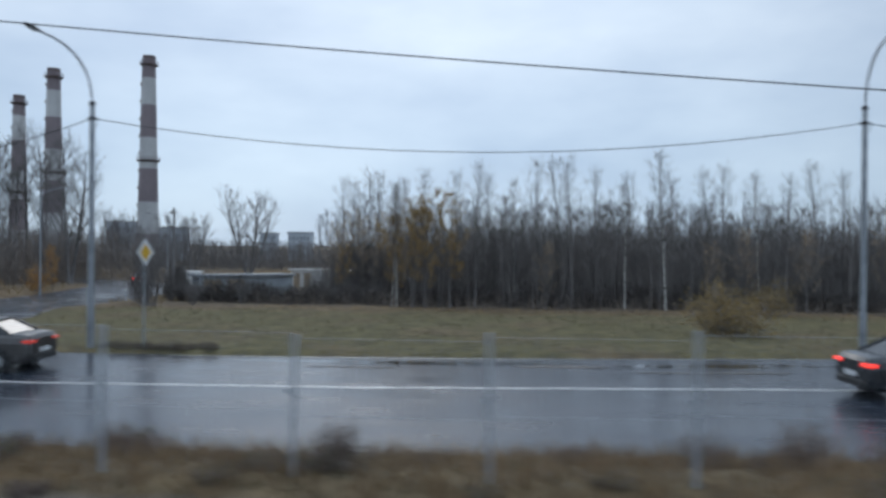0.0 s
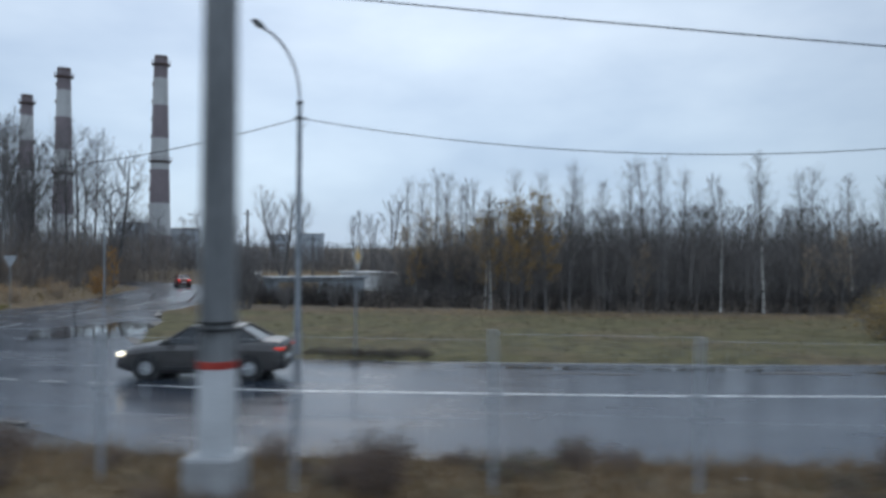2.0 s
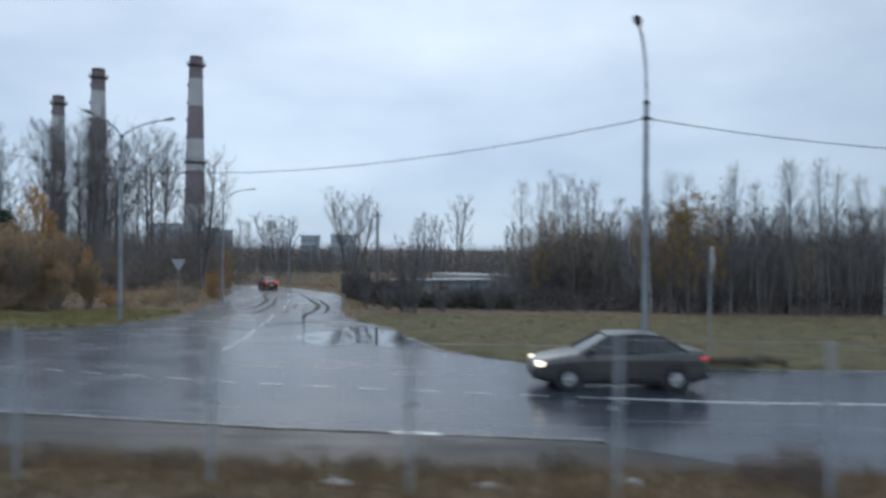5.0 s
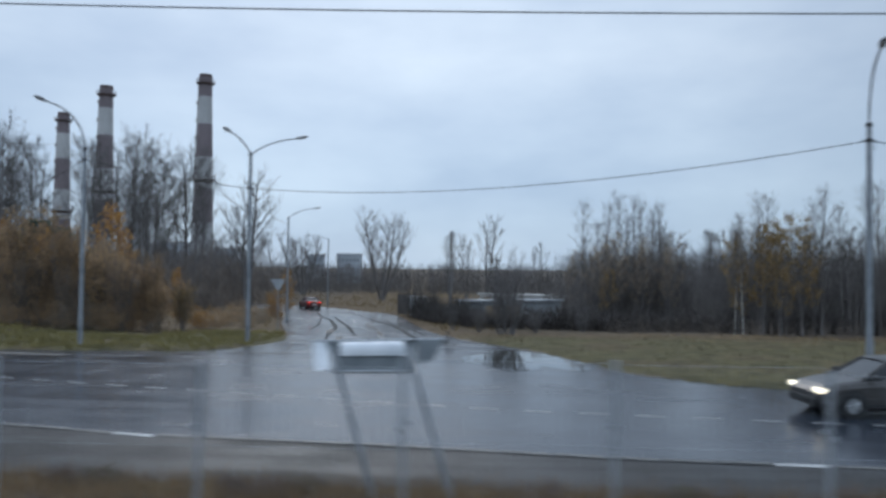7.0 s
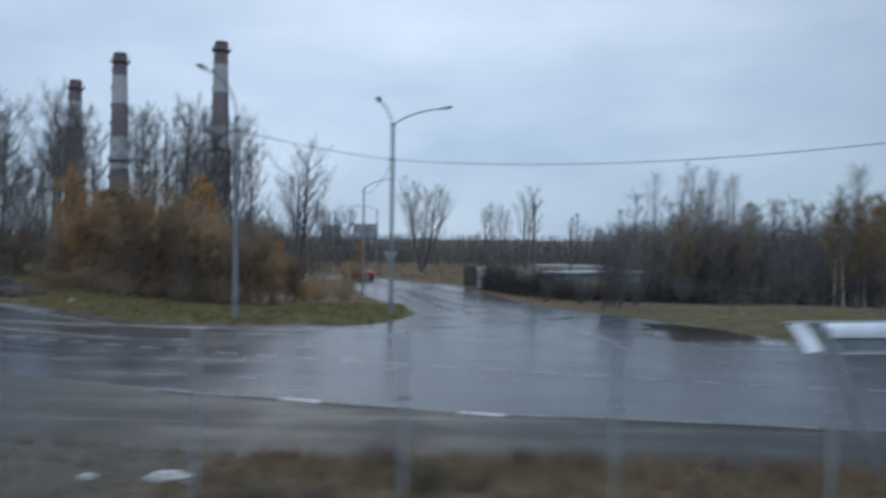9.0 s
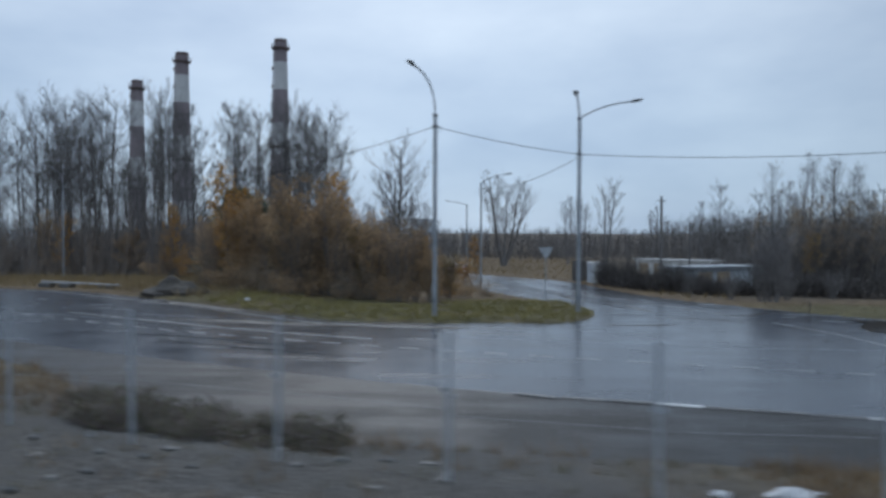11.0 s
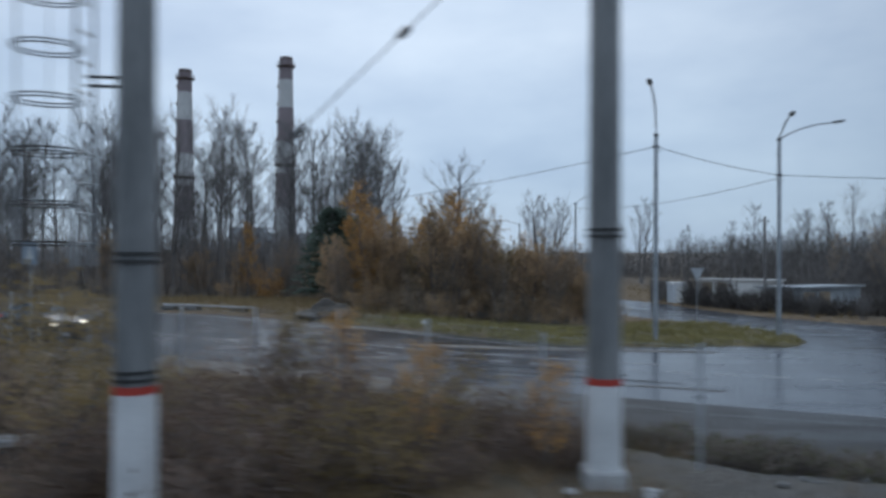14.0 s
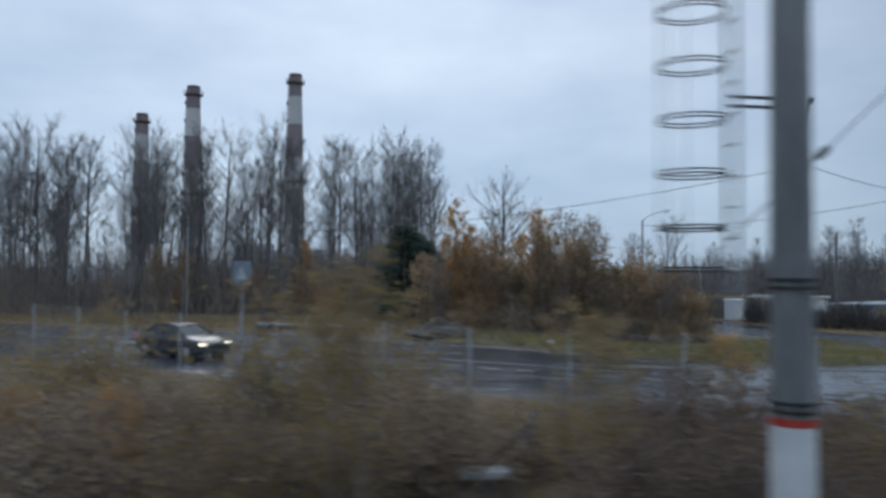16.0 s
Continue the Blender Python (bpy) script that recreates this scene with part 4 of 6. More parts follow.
plate(sg, "triangle", ((-0.2, -0.2), (0.2, -0.2), (0, 0.2)), -0.056, 0.005, GLASS_GREY, K * 2.62, "pale grey triangle")
for u, v in ((-22.7, 29.4),):
    th = empty("marker_post", at(u, v, float(base_height(u, v))), "short thin marker post by the side street", "marker post", "marker posts")
    sh = Shape()
    sh.tube([(0, 0, -0.1), (0, 0, 0.9)], [0.03, 0.025], 6)
    part("stake", sh, STRAP, th)


# ---- cars ----
def loft(sh, rings, slot=0, close=True):
    for a, b in zip(rings[:-1], rings[1:]):
        n = len(a)
        for j in range(n):
            k = (j + 1) % n
            sh.face((a[j], b[j], b[k], a[k]), slot)
    if close:
        sh.face(rings[0], slot), sh.face(rings[-1][::-1], slot)


def car(place, turn, paint, label, head, tail, length=4.5, high=1.44):
    """A four-door saloon; its nose points along +x before turning."""
    thing = empty("car", place, label, "car", "cars", turn=turn)
    q, h = length / 4.5, high / 1.44
    stations = ((-2.26, .70, .42, .62, .88), (-2.18, .80, .30, .70, .99), (-1.95, .85, .22, .78, 1.03), (-1.45, .885, .18, .80, 1.02), (-.6, .90, .17, .80, .98),
                (.4, .90, .17, .79, .955), (1.05, .89, .17, .77, .93), (1.55, .87, .18, .72, .87), (2.0, .82, .22, .64, .78), (2.2, .74, .28, .56, .68), (2.27, .62, .36, .50, .60))
    rings = []
    for x, w, zb, zs, zt in stations:
        half = [(w * .88, zb), (w * .985, zb + .1), (w, (zb + zs) / 2), (w * .985, zs), (w * .92, (zs + zt) / 2 + .03), (w * .80, zt), (w * .35, zt + .025)]
        rings.append([Vector((x * q, y, z * h)) for y, z in half] + [Vector((x * q, -y, z * h)) for y, z in half[::-1]])
    sh = Shape()
    loft(sh, rings)
    part("body", sh, paint, thing, smooth=True)
    sh = Shape()
    low = [(-1.72, .72, .99), (-1.0, .77, .97), (.2, .78, .95), (1.12, .72, .90)]
    up = [(-1.0, .56, 1.385), (-.7, .58, 1.40), (.1, .58, 1.395), (.30, .56, 1.375)]
    for (a, b) in zip(range(3), range(1, 4)):
        for s in (1, -1):
            pts = [(low[a][0] * q, s * low[a][1], low[a][2] * h), (low[b][0] * q, s * low[b][1], low[b][2] * h), (up[b][0] * q, s * up[b][1], up[b][2] * h), (up[a][0] * q, s * up[a][1], up[a][2] * h)]
            sh.face(pts if s < 0 else pts[::-1])
    for e, flip in ((0, False), (3, True)):
        pts = [(low[e][0] * q, low[e][1], low[e][2] * h), (low[e][0] * q, -low[e][1], low[e][2] * h), (up[e][0] * q, -up[e][1], up[e][2] * h), (up[e][0] * q, up[e][1], up[e][2] * h)]
        sh.face(pts[::-1] if flip else pts)
    part("glazing", sh, CAR_GLASS, thing, "dark car glass")
    sh = Shape()
    top = [[Vector((x * q, w * k, (z + .012 - .02 * abs(k) ** 3) * h)) for k in (-1, -.7, 0, .7, 1)] for x, w, z in ((-1.06, .57, 1.39), (-.8, .60, 1.42), (-.3, .60, 1.435), (.15, .59, 1.42), (.34, .565, 1.385))]
    for a, b in zip(top[:-1], top[1:]):
        for j in range(4):
            sh.face((a[j], b[j], b[j + 1], a[j + 1]))
            sh.face([p - Vector((0, 0, .03)) for p in (a[j + 1], b[j + 1], b[j], a[j])])
    part("roof", sh, paint, thing, smooth=True)
    for s in (1, -1):
        for (x0, z0), (x1, z1), w0, w1 in (((-1.74, .99), (-1.03, 1.40), .73, .57), ((1.14, .90), (.31, 1.39), .73, .57), ((-.42, .955), (-.36, 1.41), .785, .59)):
            sh = Shape()
            sh.tube([(x0 * q, s * w0, z0 * h), (x1 * q, s * w1, z1 * h)], [.035, .028], 5)
            part("pillar", sh, paint, thing)
        sh = Shape()
        sh.box((.75 * q, s * .92 - .08, .95 * h), (.90 * q, s * .92 + .08, 1.08 * h))
        soften(part("mirror", sh, TRIM, thing, "black door mirror"), .03)
        sh = Shape()
        sh.box((-1.0 * q, s * .895 - .02, .30 * h), (1.05 * q, s * .895 + .02, .36 * h))
        part("sill", sh, TRIM, thing, "black side trim")
        sh = Shape()
        sh.box((1.98 * q, s * .62 - .17, .60 * h), (2.235 * q, s * .62 + .17, .72 * h))
        soften(part("headlight", sh, head, thing, "car headlamp"), .03)
        sh = Shape()
        sh.box((-2.275 * q, s * .60 - .19, .79 * h), (-2.0 * q, s * .60 + .19, .88 * h))
        soften(part("tail_light", sh, tail, thing, "red tail lamp"), .03)
    for x0, x1, z0, z1 in ((2.1, 2.29, .26, .48), (-2.29, -2.1, .28, .46)):
        sh = Shape()
        sh.box((x0 * q, -.66, z0 * h), (x1 * q, .66, z1 * h))
        soften(part("bumper", sh, TRIM, thing, "black bumper insert"), .04)
    sh = Shape()
    sh.box((-2.285 * q, -.26, .52 * h), (-2.25 * q, .26, .63 * h))
    part("plate", sh, SIGN_WHITE, thing, "blank white plate")
    for x in (-1.38, 1.40):
        for s in (1, -1):
            sh = Shape()
            sh.tube([(x * q, s * .70, .32), (x * q, s * .74, .32), (x * q, s * .90, .32), (x * q, s * .915, .32)], [.28, .32, .32, .29], 20)
            tyre = part("tyre", sh, RUBBER, thing, "black tyre")
            sh = Shape()
            sh.tube([(x * q, s * .90, .32), (x * q, s * .925, .32)], [.20, .185], 14)
            for j in range(5):
                t = 2 * math.pi * j / 5
                sh.tube([(x * q, s * .93, .32), (x * q + .19 * math.cos(t), s * .925, .32 + .19 * math.sin(t))], [.03, .02], 4)
            part("rim", sh, ALLOY, tyre, "pale alloy rim")
            sh = Shape()
            sh.tube([(x * q, s * .60, .34), (x * q, s * .893, .34)], [.375, .375], 20)
            part("wheel_arch", sh, TRIM, thing, "dark wheel arch")
    return thing


car(at(-12.75, 17.35, 0), 184, CAR_GREY, "dark grey saloon car with lit headlamps on wet road", HEAD_ON, TAIL_DIM, 4.45, 1.46)
car(at(9.05, 16.45, 0), 5, CAR_BLACK, "black saloon car with glowing red tail lamps", GLASS_GREY, TAIL_ON, 4.5, 1.46)
car(at(-38.3, 78.0, float(base_height(-38.3, 78.0))), 118, CAR_RED, "dark red car driving off down the side street", GLASS_GREY, TAIL_ON, 4.2, 1.46)
car(at(-58.9, 28.8, 0), 328, CAR_BLACK, "black car with dim headlamps behind roadside weeds", HEAD_ON, TAIL_DIM, 4.4, 1.44)


# ---- chimneys of the power station ----
def chimney(u, v, top, label, r_top=1.75, r_base=3.3):
    base = at(u, v, -1.3)
    th = empty("chimney", base, label, "chimney", "power station chimneys")
    hgt = K * top - base.z

    def radius(z):
        return r_base + (r_top - r_base) * (z / hgt) ** 0.85

    cuts = [hgt, hgt - 0.9, hgt - 6.4, hgt - 14.2, hgt - 23.6, hgt - 32.6, hgt - 42.2, hgt - 51.5, 0]
    cuts = [c for c in cuts if c > 0] + [0]
    for k, (a, b) in enumerate(zip(cuts[:-1], cuts[1:])):
        sh = Shape()
        n = 6
        sh.lathe([(radius(b + (a - b) * j / n) * (1.03 if k == 0 else 1), b + (a - b) * j / n) for j in range(n + 1)] + ([(radius(a) * 0.8, a)] if k == 0 else []), 32)
        name, mat_, lab = ("crown", SOOT, "sooty chimney mouth") if k == 0 else (("red_band", CHIM_RED, "faded red band, greyed for haze") if k % 2 else ("white_band", CHIM_WHITE, "faded white band, greyed for haze"))
        part(name, sh, mat_, th, lab, smooth=True)
    for z in (hgt - 2.6, hgt - 30.3):
        if z > 4:
            sh = Shape()
            r = radius(z)
            sh.lathe([(r, z - 0.5), (r + 0.75, z), (r + 0.75, z + 0.16), (r, z + 0.16)], 32)
            for zz in (0.6, 1.1):
                sh.lathe([(r + 0.72, z + zz), (r + 0.77, z + zz), (r + 0.77, z + zz + 0.06), (r + 0.72, z + zz + 0.06)], 24)
            for j in range(16):
                t = 2 * math.pi * j / 16
                sh.tube([((r + 0.74) * math.cos(t), (r + 0.74) * math.sin(t), z), ((r + 0.74) * math.cos(t), (r + 0.74) * math.sin(t), z + 1.15)], [0.04] * 2, 4)
            part("gallery", sh, SOOT, th, "dark ring gallery with railing")
    for z in range(6, int(hgt) - 4, 5):
        sh = Shape()
        r = radius(z)
        sh.box((-r - 0.5, -0.3, z), (-r + 0.05, 0.3, z + 0.9))
        part("ladder_landing", sh, SOOT, th)
    sh = Shape()
    sh.tube([(-radius(4) - 0.25, 0, 4), (-radius(hgt * .5) - 0.25, 0, hgt * .5), (-radius(hgt) - 0.25, 0, hgt - 1)], [0.09] * 3, 4)
    part("ladder", sh, SOOT, th)
    return th


TALL = "tall tapering power station chimney in red and white bands"
chimney(-85.3, 178.4, 48.3, TALL)
chimney(-109.0, 177.9, 45.4, TALL)
chimney(-126.0, 190.3, 41.5, TALL, 1.65, 3.1)


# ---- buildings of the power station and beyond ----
# distance haze is put into these colours: pale bluish walls, low-contrast panes and roofs
HAZED_WALL = material("hazed_cladding", (0.38, 0.42, 0.46), (0.48, 0.52, 0.56), 0.7, 0.1, 1.5, 0.1)
HAZED_PANE = material("hazed_window_glass", (0.20, 0.22, 0.24), (0.30, 0.32, 0.34), 0.3, 0.5, 4, 0.0)
HAZED_ROOF = material("hazed_roof_felt", (0.34, 0.36, 0.38), (0.46, 0.48, 0.50), 0.8, 0.3, 3, 0.1)


def block(u0, u1, v0, v1, top, label, rows, cols, name="factory_block", mats=(HAZED_WALL, HAZED_ROOF)):
    base = at((u0 + u1) / 2, v0, -1.3)
    th = empty(name, base, label, "building", "distant buildings")
    w, d, h = K * (u1 - u0) / 2, K * (v1 - v0), K * top - base.z
    sh = Shape()
    sh.box((-w, 0, 0), (w, d, h))
    part("wall", sh, mats[0], th)
    sh = Shape()
    sh.box((-w - 0.25, -0.25, h), (w + 0.25, d + 0.25, h + 0.5))
    part("roof", sh, mats[1], th, "grey flat roof")
    for r in range(rows):
        for c in range(cols):
            x, z = -w + 2 * w * (c + 0.5) / cols, h * (r + 0.62) / (rows + 0.2)
            sh = Shape()
            sh.box((x - w * 0.62 / cols, -0.06, z - h * 0.2 / rows), (x + w * 0.62 / cols, 0.02, z + h * 0.2 / rows))
            part("window", sh, HAZED_PANE, th, "window strip paled for haze")
    return th


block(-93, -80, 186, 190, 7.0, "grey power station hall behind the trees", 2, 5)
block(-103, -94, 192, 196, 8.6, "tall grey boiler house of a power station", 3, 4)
block(-57, -51, 200, 204, 6.2, "low grey factory building behind trees, paled for haze", 3, 6)
block(-66, -61.5, 204, 207, 6.0, "grey apartment block far behind trees, paled for haze", 4, 6)


def shed(u0, v0, u1, v1, top, deep, wall_mat, roof_mat, label, panels):
    """A long low shed with its front between two places of the plan."""
    a, b = at(u0, v0, -1.25 if v0 > 60 else -0.6), at(u1, v1, -1.25 if v1 > 60 else -0.6)
    th = empty("shed", a, label, "shed", "sheds", turn=math.degrees(math.atan2(b.y - a.y, b.x - a.x)))
    w, h = math.hypot(b.x - a.x, b.y - a.y), K * top - a.z
    sh = Shape()
    sh.box((0, 0, -0.2), (w, deep, h - 0.22))
    part("wall", sh, wall_mat, th)
    sh = Shape()
    m = Matrix.Rotation(radians(-1.5), 4, "X")
    sh.box((-0.25, -0.3, h - 0.25), (w + 0.25, deep + 0.3, h - 0.10), 0, m)
    part("roof", sh, roof_mat, th, "shallow sheet roof")
    for k in range(panels):
        x = 0.4 + k * w / panels
        sh = Shape()
        sh.box((x, -0.03, 0), (x + w / panels - 0.6, 0.02, h - 0.55))
        part("door", sh, SHED_TAN if k < 2 else wall_mat, th, "worn sheet door")
    return th


shed(-20.9, 74.6, -14.8, 71.2, 0.74, 5.0, SHED_WHITE, SHED_WHITE, "low white shed with tan doors behind the hedge", 5)
shed(-21.1, 51.9, -15.4, 55.4, 0.98, 3.6, SHED_ROOF, SHED_ROOF, "low grey metal shed behind the hedge", 4)
kio = empty("kiosk", at(-26.1, 62.9), "pale grey sheet metal kiosk beside the side street", "kiosk", turn=10)
kh = K * 0.73 - kio.matrix_basis.translation.z
sh = Shape()
sh.box((-0.75, -0.7, -0.1), (0.75, 0.7, kh - 0.12))
soften(part("body", sh, PLANT_GREY, kio), 0.02)
sh = Shape()
sh.box((-0.85, -0.8, kh - 0.12), (0.85, 0.8, kh))
soften(part("roof", sh, SHED_WHITE, kio, "white flat lid"), 0.02)
sh = Shape()
sh.box((-0.45, -0.73, 0.1), (0.35, -0.70, kh - 0.3))
part("door", sh, SHED_WHITE, kio, "white service door")
pan = empty("fence_panel", at(-27.2, 64.4), "dark sheet fence panel beside a pale kiosk", "fence panel", turn=12)
sh = Shape()
sh.box((-0.85, -0.03, 0.05), (0.85, 0.03, kh + 0.1))
part("sheet", sh, HEDGE, pan)
for x in (-0.88, 0.88):
    sh = Shape()
    sh.tube([(x, 0, -0.2), (x, 0, kh + 0.2)], [0.04, 0.04], 6)
    part("post", sh, STRAP, pan)
hs = empty("house", at(-85, 80), "small pale house half hidden by bare trees", "house", turn=25)
sh = Shape()
sh.box((-4, 0, -0.3), (4, 6, 3.2))
part("wall", sh, PLANT_GREY, hs)
sh = Shape()
for s in (0, 1):
    sh.face([(-4.4, -0.4, 3.1), (4.4, -0.4, 3.1), (4.4, 3, 5.2), (-4.4, 3, 5.2)] if s == 0 else [(4.4, 6.4, 3.1), (-4.4, 6.4, 3.1), (-4.4, 3, 5.2), (4.4, 3, 5.2)])
sh.face([(-4, 0, 3.2), (-4, 6, 3.2), (-4, 3, 5.1)]), sh.face([(4, 6, 3.2), (4, 0, 3.2), (4, 3, 5.1)])
part("roof", sh, SHED_ROOF, hs, "grey gabled roof")
for x in (-2.4, 0, 2.4):
    sh = Shape()
    sh.box((x - 0.5, -0.05, 1.1), (x + 0.5, 0.02, 2.4))
    part("window", sh, PANE, hs, "dark window")

for u, v, top, r, lab in ((-23.2, 52.5, 5.56, 0.13, "weathered grey utility pole behind the lawn"), (-19.9, 58.3, 3.95, 0.10, "thin grey utility pole behind sheds")):
    th = empty("utility_pole", at(u, v), lab, "utility pole", "utility poles")
    hh = K * top - th.matrix_basis.translation.z
    sh = Shape()
    sh.tube([(0, 0, -0.2), (0, 0, hh)], [r, r * 0.75], 8)
    part("pole", sh, BARK, th)
    sh = Shape()
    sh.box((-0.35, -0.04, hh - 0.4), (0.35, 0.04, hh - 0.32))
    part("crossbar", sh, BARK, th)


# ---- trees ----
def wander(r, p, d, length, n, bend, lift):
    """Points of a crooked limb."""
    pts, p, d = [Vector(p)], Vector(p), Vector(d).normalized()
    for _ in range(n):
        d = (d + Vector((r.uniform(-1, 1), r.uniform(-1, 1), r.uniform(-1, 1) * 0.6)) * bend + Vector((0, 0, lift))).normalized()
        p = p + d * (length / n)
        pts.append(p.copy())
    return pts


def sliver(sh, a, b, w, r):
    """One twig: a long thin blade."""
    a, b = Vector(a), Vector(b)
    side = (b - a).cross(Vector((r.uniform(-1, 1), r.uniform(-1, 1), r.uniform(-1, 1))))
    if side.length < 1e-6:
        return
    side = side.normalized() * w
    sh.face((a - side, a + side, b))


def ribbon_twig(sh, pts, w, r):
    """A thin flat branchlet along points."""
    side = Vector((r.uniform(-1, 1), r.uniform(-1, 1), r.uniform(-1, 1))).normalized()
    n = len(pts) - 1
    for k in range(n):
        a, b = side * w * (1 - 0.85 * k / n), side * w * (1 - 0.85 * (k + 1) / n)
        sh.face((pts[k] - a, pts[k] + a, pts[k + 1] + b, pts[k + 1] - b))


def leaf_at(sh, c, size, r):
    n = Vector((r.uniform(-1, 1), r.uniform(-1, 1), r.uniform(-1, 1))).normalized()
    t = n.orthogonal().normalized()
    t.rotate(Matrix.Rotation(r.uniform(0, 6.28), 3, n))
    s = n.cross(t) * size * 0.55
    t = t * size
    sh.face((c - t, c - s, c + t, c + s))


def tree_shapes(seed, height, r_trunk, first, spread, limbs, subs, twigs, lift=0.12, upward=0.9, stems=1, fork=0.0, leaves=0, leaf_size=0.09, taper=0.75, crown=(0.4, 0.35), fine=0.0065, sub_r=0.009, sub_len=(0.3, 0.6), twig_len=(0.3, 0.85), droop=0.0, slight=False):
    """Trunk, limbs, twigs and leaves of one bare or half-bare tree."""
    r = random.Random(seed)
    trunks, limb, twig, leaf = [], Shape(), Shape(), Shape()
    for s in range(stems):
        hh = height * (1 if s == 0 else r.uniform(0.72, 0.98))
        az = r.uniform(0, 6.28) if stems == 1 else 6.28 * s / stems + r.uniform(-.4, .4)
        lean = fork * r.uniform(0.6, 1.2) if stems > 1 else fork * 0.3
        d0 = Vector((math.cos(az) * lean, math.sin(az) * lean * 0.7, 1))
        pts = wander(r, (math.cos(az) * 0.15 * (stems > 1), math.sin(az) * 0.15 * (stems > 1), -0.15), d0, hh, 9, 0.045, 0.05 if stems == 1 else 0.10)
        rad = [r_trunk * (1 - (k / 9) * 0.93) ** taper for k in range(10)]
        rad[0] *= 1.25
        trunks.append(Shape())
        trunks[-1].tube(pts, rad, 7)
        for i in range(limbs):
            f = first + (0.97 - first) * (i + r.random() * 0.8) / limbs
            k = min(8, int(f * 9))
            p = pts[k].lerp(pts[k + 1], f * 9 - k)
            az2 = 2.4 * i + r.uniform(-0.5, 0.5)
            g0 = (f - first) / (1 - first)
            ln = spread * (crown[0] + (1 - crown[0]) * math.sin(math.pi * min(1, g0 * 0.62 + 0.22)) - crown[1] * g0 ** 2) * r.uniform(0.65, 1.2)
            d = Vector((math.cos(az2), math.sin(az2), upward * r.uniform(0.7, 1.3)))
            lp = wander(r, p, d, ln, 5, 0.16, lift)
            lr = max(0.016, rad[k] * 0.42)
            if slight:
                ribbon_twig(twig, lp, lr * 0.5, r)
            else:
                limb.tube(lp, [lr * (1 - 0.85 * j / 5) for j in range(6)], 4, caps=False)
            for j in range(subs):
                g = r.uniform(0.22, 1.0)
                kk = min(4, int(g * 5))
                q = lp[kk].lerp(lp[kk + 1], g * 5 - kk)
                dd = (lp[kk + 1] - lp[kk]).normalized() + Vector((r.uniform(-1, 1), r.uniform(-1, 1), r.uniform(-.3, .8))) * 0.9
                sp = wander(r, q, dd, ln * r.uniform(*sub_len) * (1.15 - 0.5 * g), 3, 0.2, lift * 0.8 - droop)
                ribbon_twig(twig, sp, sub_r * 1.1, r)
                for _ in range(twigs):
                    g2 = r.uniform(0.1, 1.0)
                    k3 = min(2, int(g2 * 3))
                    q2 = sp[k3].lerp(sp[k3 + 1], g2 * 3 - k3)
                    dv = (sp[k3 + 1] - sp[k3]).normalized() + Vector((r.uniform(-1, 1), r.uniform(-1, 1), r.uniform(-.2, .9) - 2 * droop)) * 0.8
                    end = q2 + dv.normalized() * r.uniform(*twig_len)
                    sliver(twig, q2, end, fine, r)
                    for _ in range(leaves):
                        leaf_at(leaf, q2.lerp(end, r.random()) + Vector((r.uniform(-.12, .12), r.uniform(-.12, .12), r.uniform(-.12, .12))), leaf_size * r.uniform(0.6, 1.3), r)
    return trunks, limb, twig, leaf


def tree_kind(name, label, category, group, bark, twig_mat, leaf_mat=None, **kw):
    """A tree at the origin, ready to be copied."""
    th = tagged(new(name), label, category, group)
    tr, lb, tw, lf = tree_shapes(**kw)
    for stem in tr:
        part("trunk", stem, bark, th, smooth=True)
    if lb.f:
        part("branchwork", lb, BARK if bark is BIRCH else bark, th)
    part("crown", tw, twig_mat, th)
    if leaf_mat is not None and lf.f:
        part("foliage", lf, leaf_mat, th)
    return th


placed = {}


def pick(kinds):
    """The kind planted least so far."""
    return min(kinds, key=lambda k: placed.get(k.name, 0))


def plant(kind, u, v, scale, turn, stretch=1.0, drop=0.0):
    """The first call moves the tree itself, the next ones copies of it."""
    p = at(u, v)
    m = Matrix.Translation(p - Vector((0, 0, drop))) @ Matrix.Rotation(turn, 4, "Z") @ Matrix.Diagonal((scale, scale, scale * stretch, 1))
    placed[kind.name] = placed.get(kind.name, 0) + 1
    if placed[kind.name] == 1:
        kind.matrix_basis = m
        return kind
    ob = copy_thing(kind, Matrix.Identity(4))
    ob.matrix_basis = m
    return ob


WOOD = "birches and alders of the wood"
birches = [tree_kind("birch_tree", ("slender bare birch with a white trunk in the wood", "slim bare grey young birch in the wood")[k > 0], "tree", WOOD, (BIRCH, BARK, BARK, BARK)[k], TWIG, None,
                     seed=11 + k, height=10.8, r_trunk=(0.085, 0.075, 0.07, 0.08)[k], first=(0.40, 0.28, 0.34, 0.24)[k], spread=(1.55, 1.9, 1.7, 2.1)[k], limbs=54, subs=5, twigs=8,
                     upward=1.25, lift=0.07, fine=0.0034, sub_r=0.0048, droop=0.08, crown=(0.42, 0.44), sub_len=(0.35, 0.7), twig_len=(0.2, 0.6)) for k in range(4)]
golden = [tree_kind("birch_tree", "slender birch with last pale yellow leaves", "tree", WOOD, BARK, TWIG, LEAF_YELLOW,
                    seed=31 + k, height=9.2, r_trunk=0.085, first=0.18, spread=2.6, limbs=24, subs=5, twigs=6, upward=0.85, leaves=4, leaf_size=0.075, fine=0.005, sub_r=0.009, crown=(0.45, 0.4)) for k in range(2)]
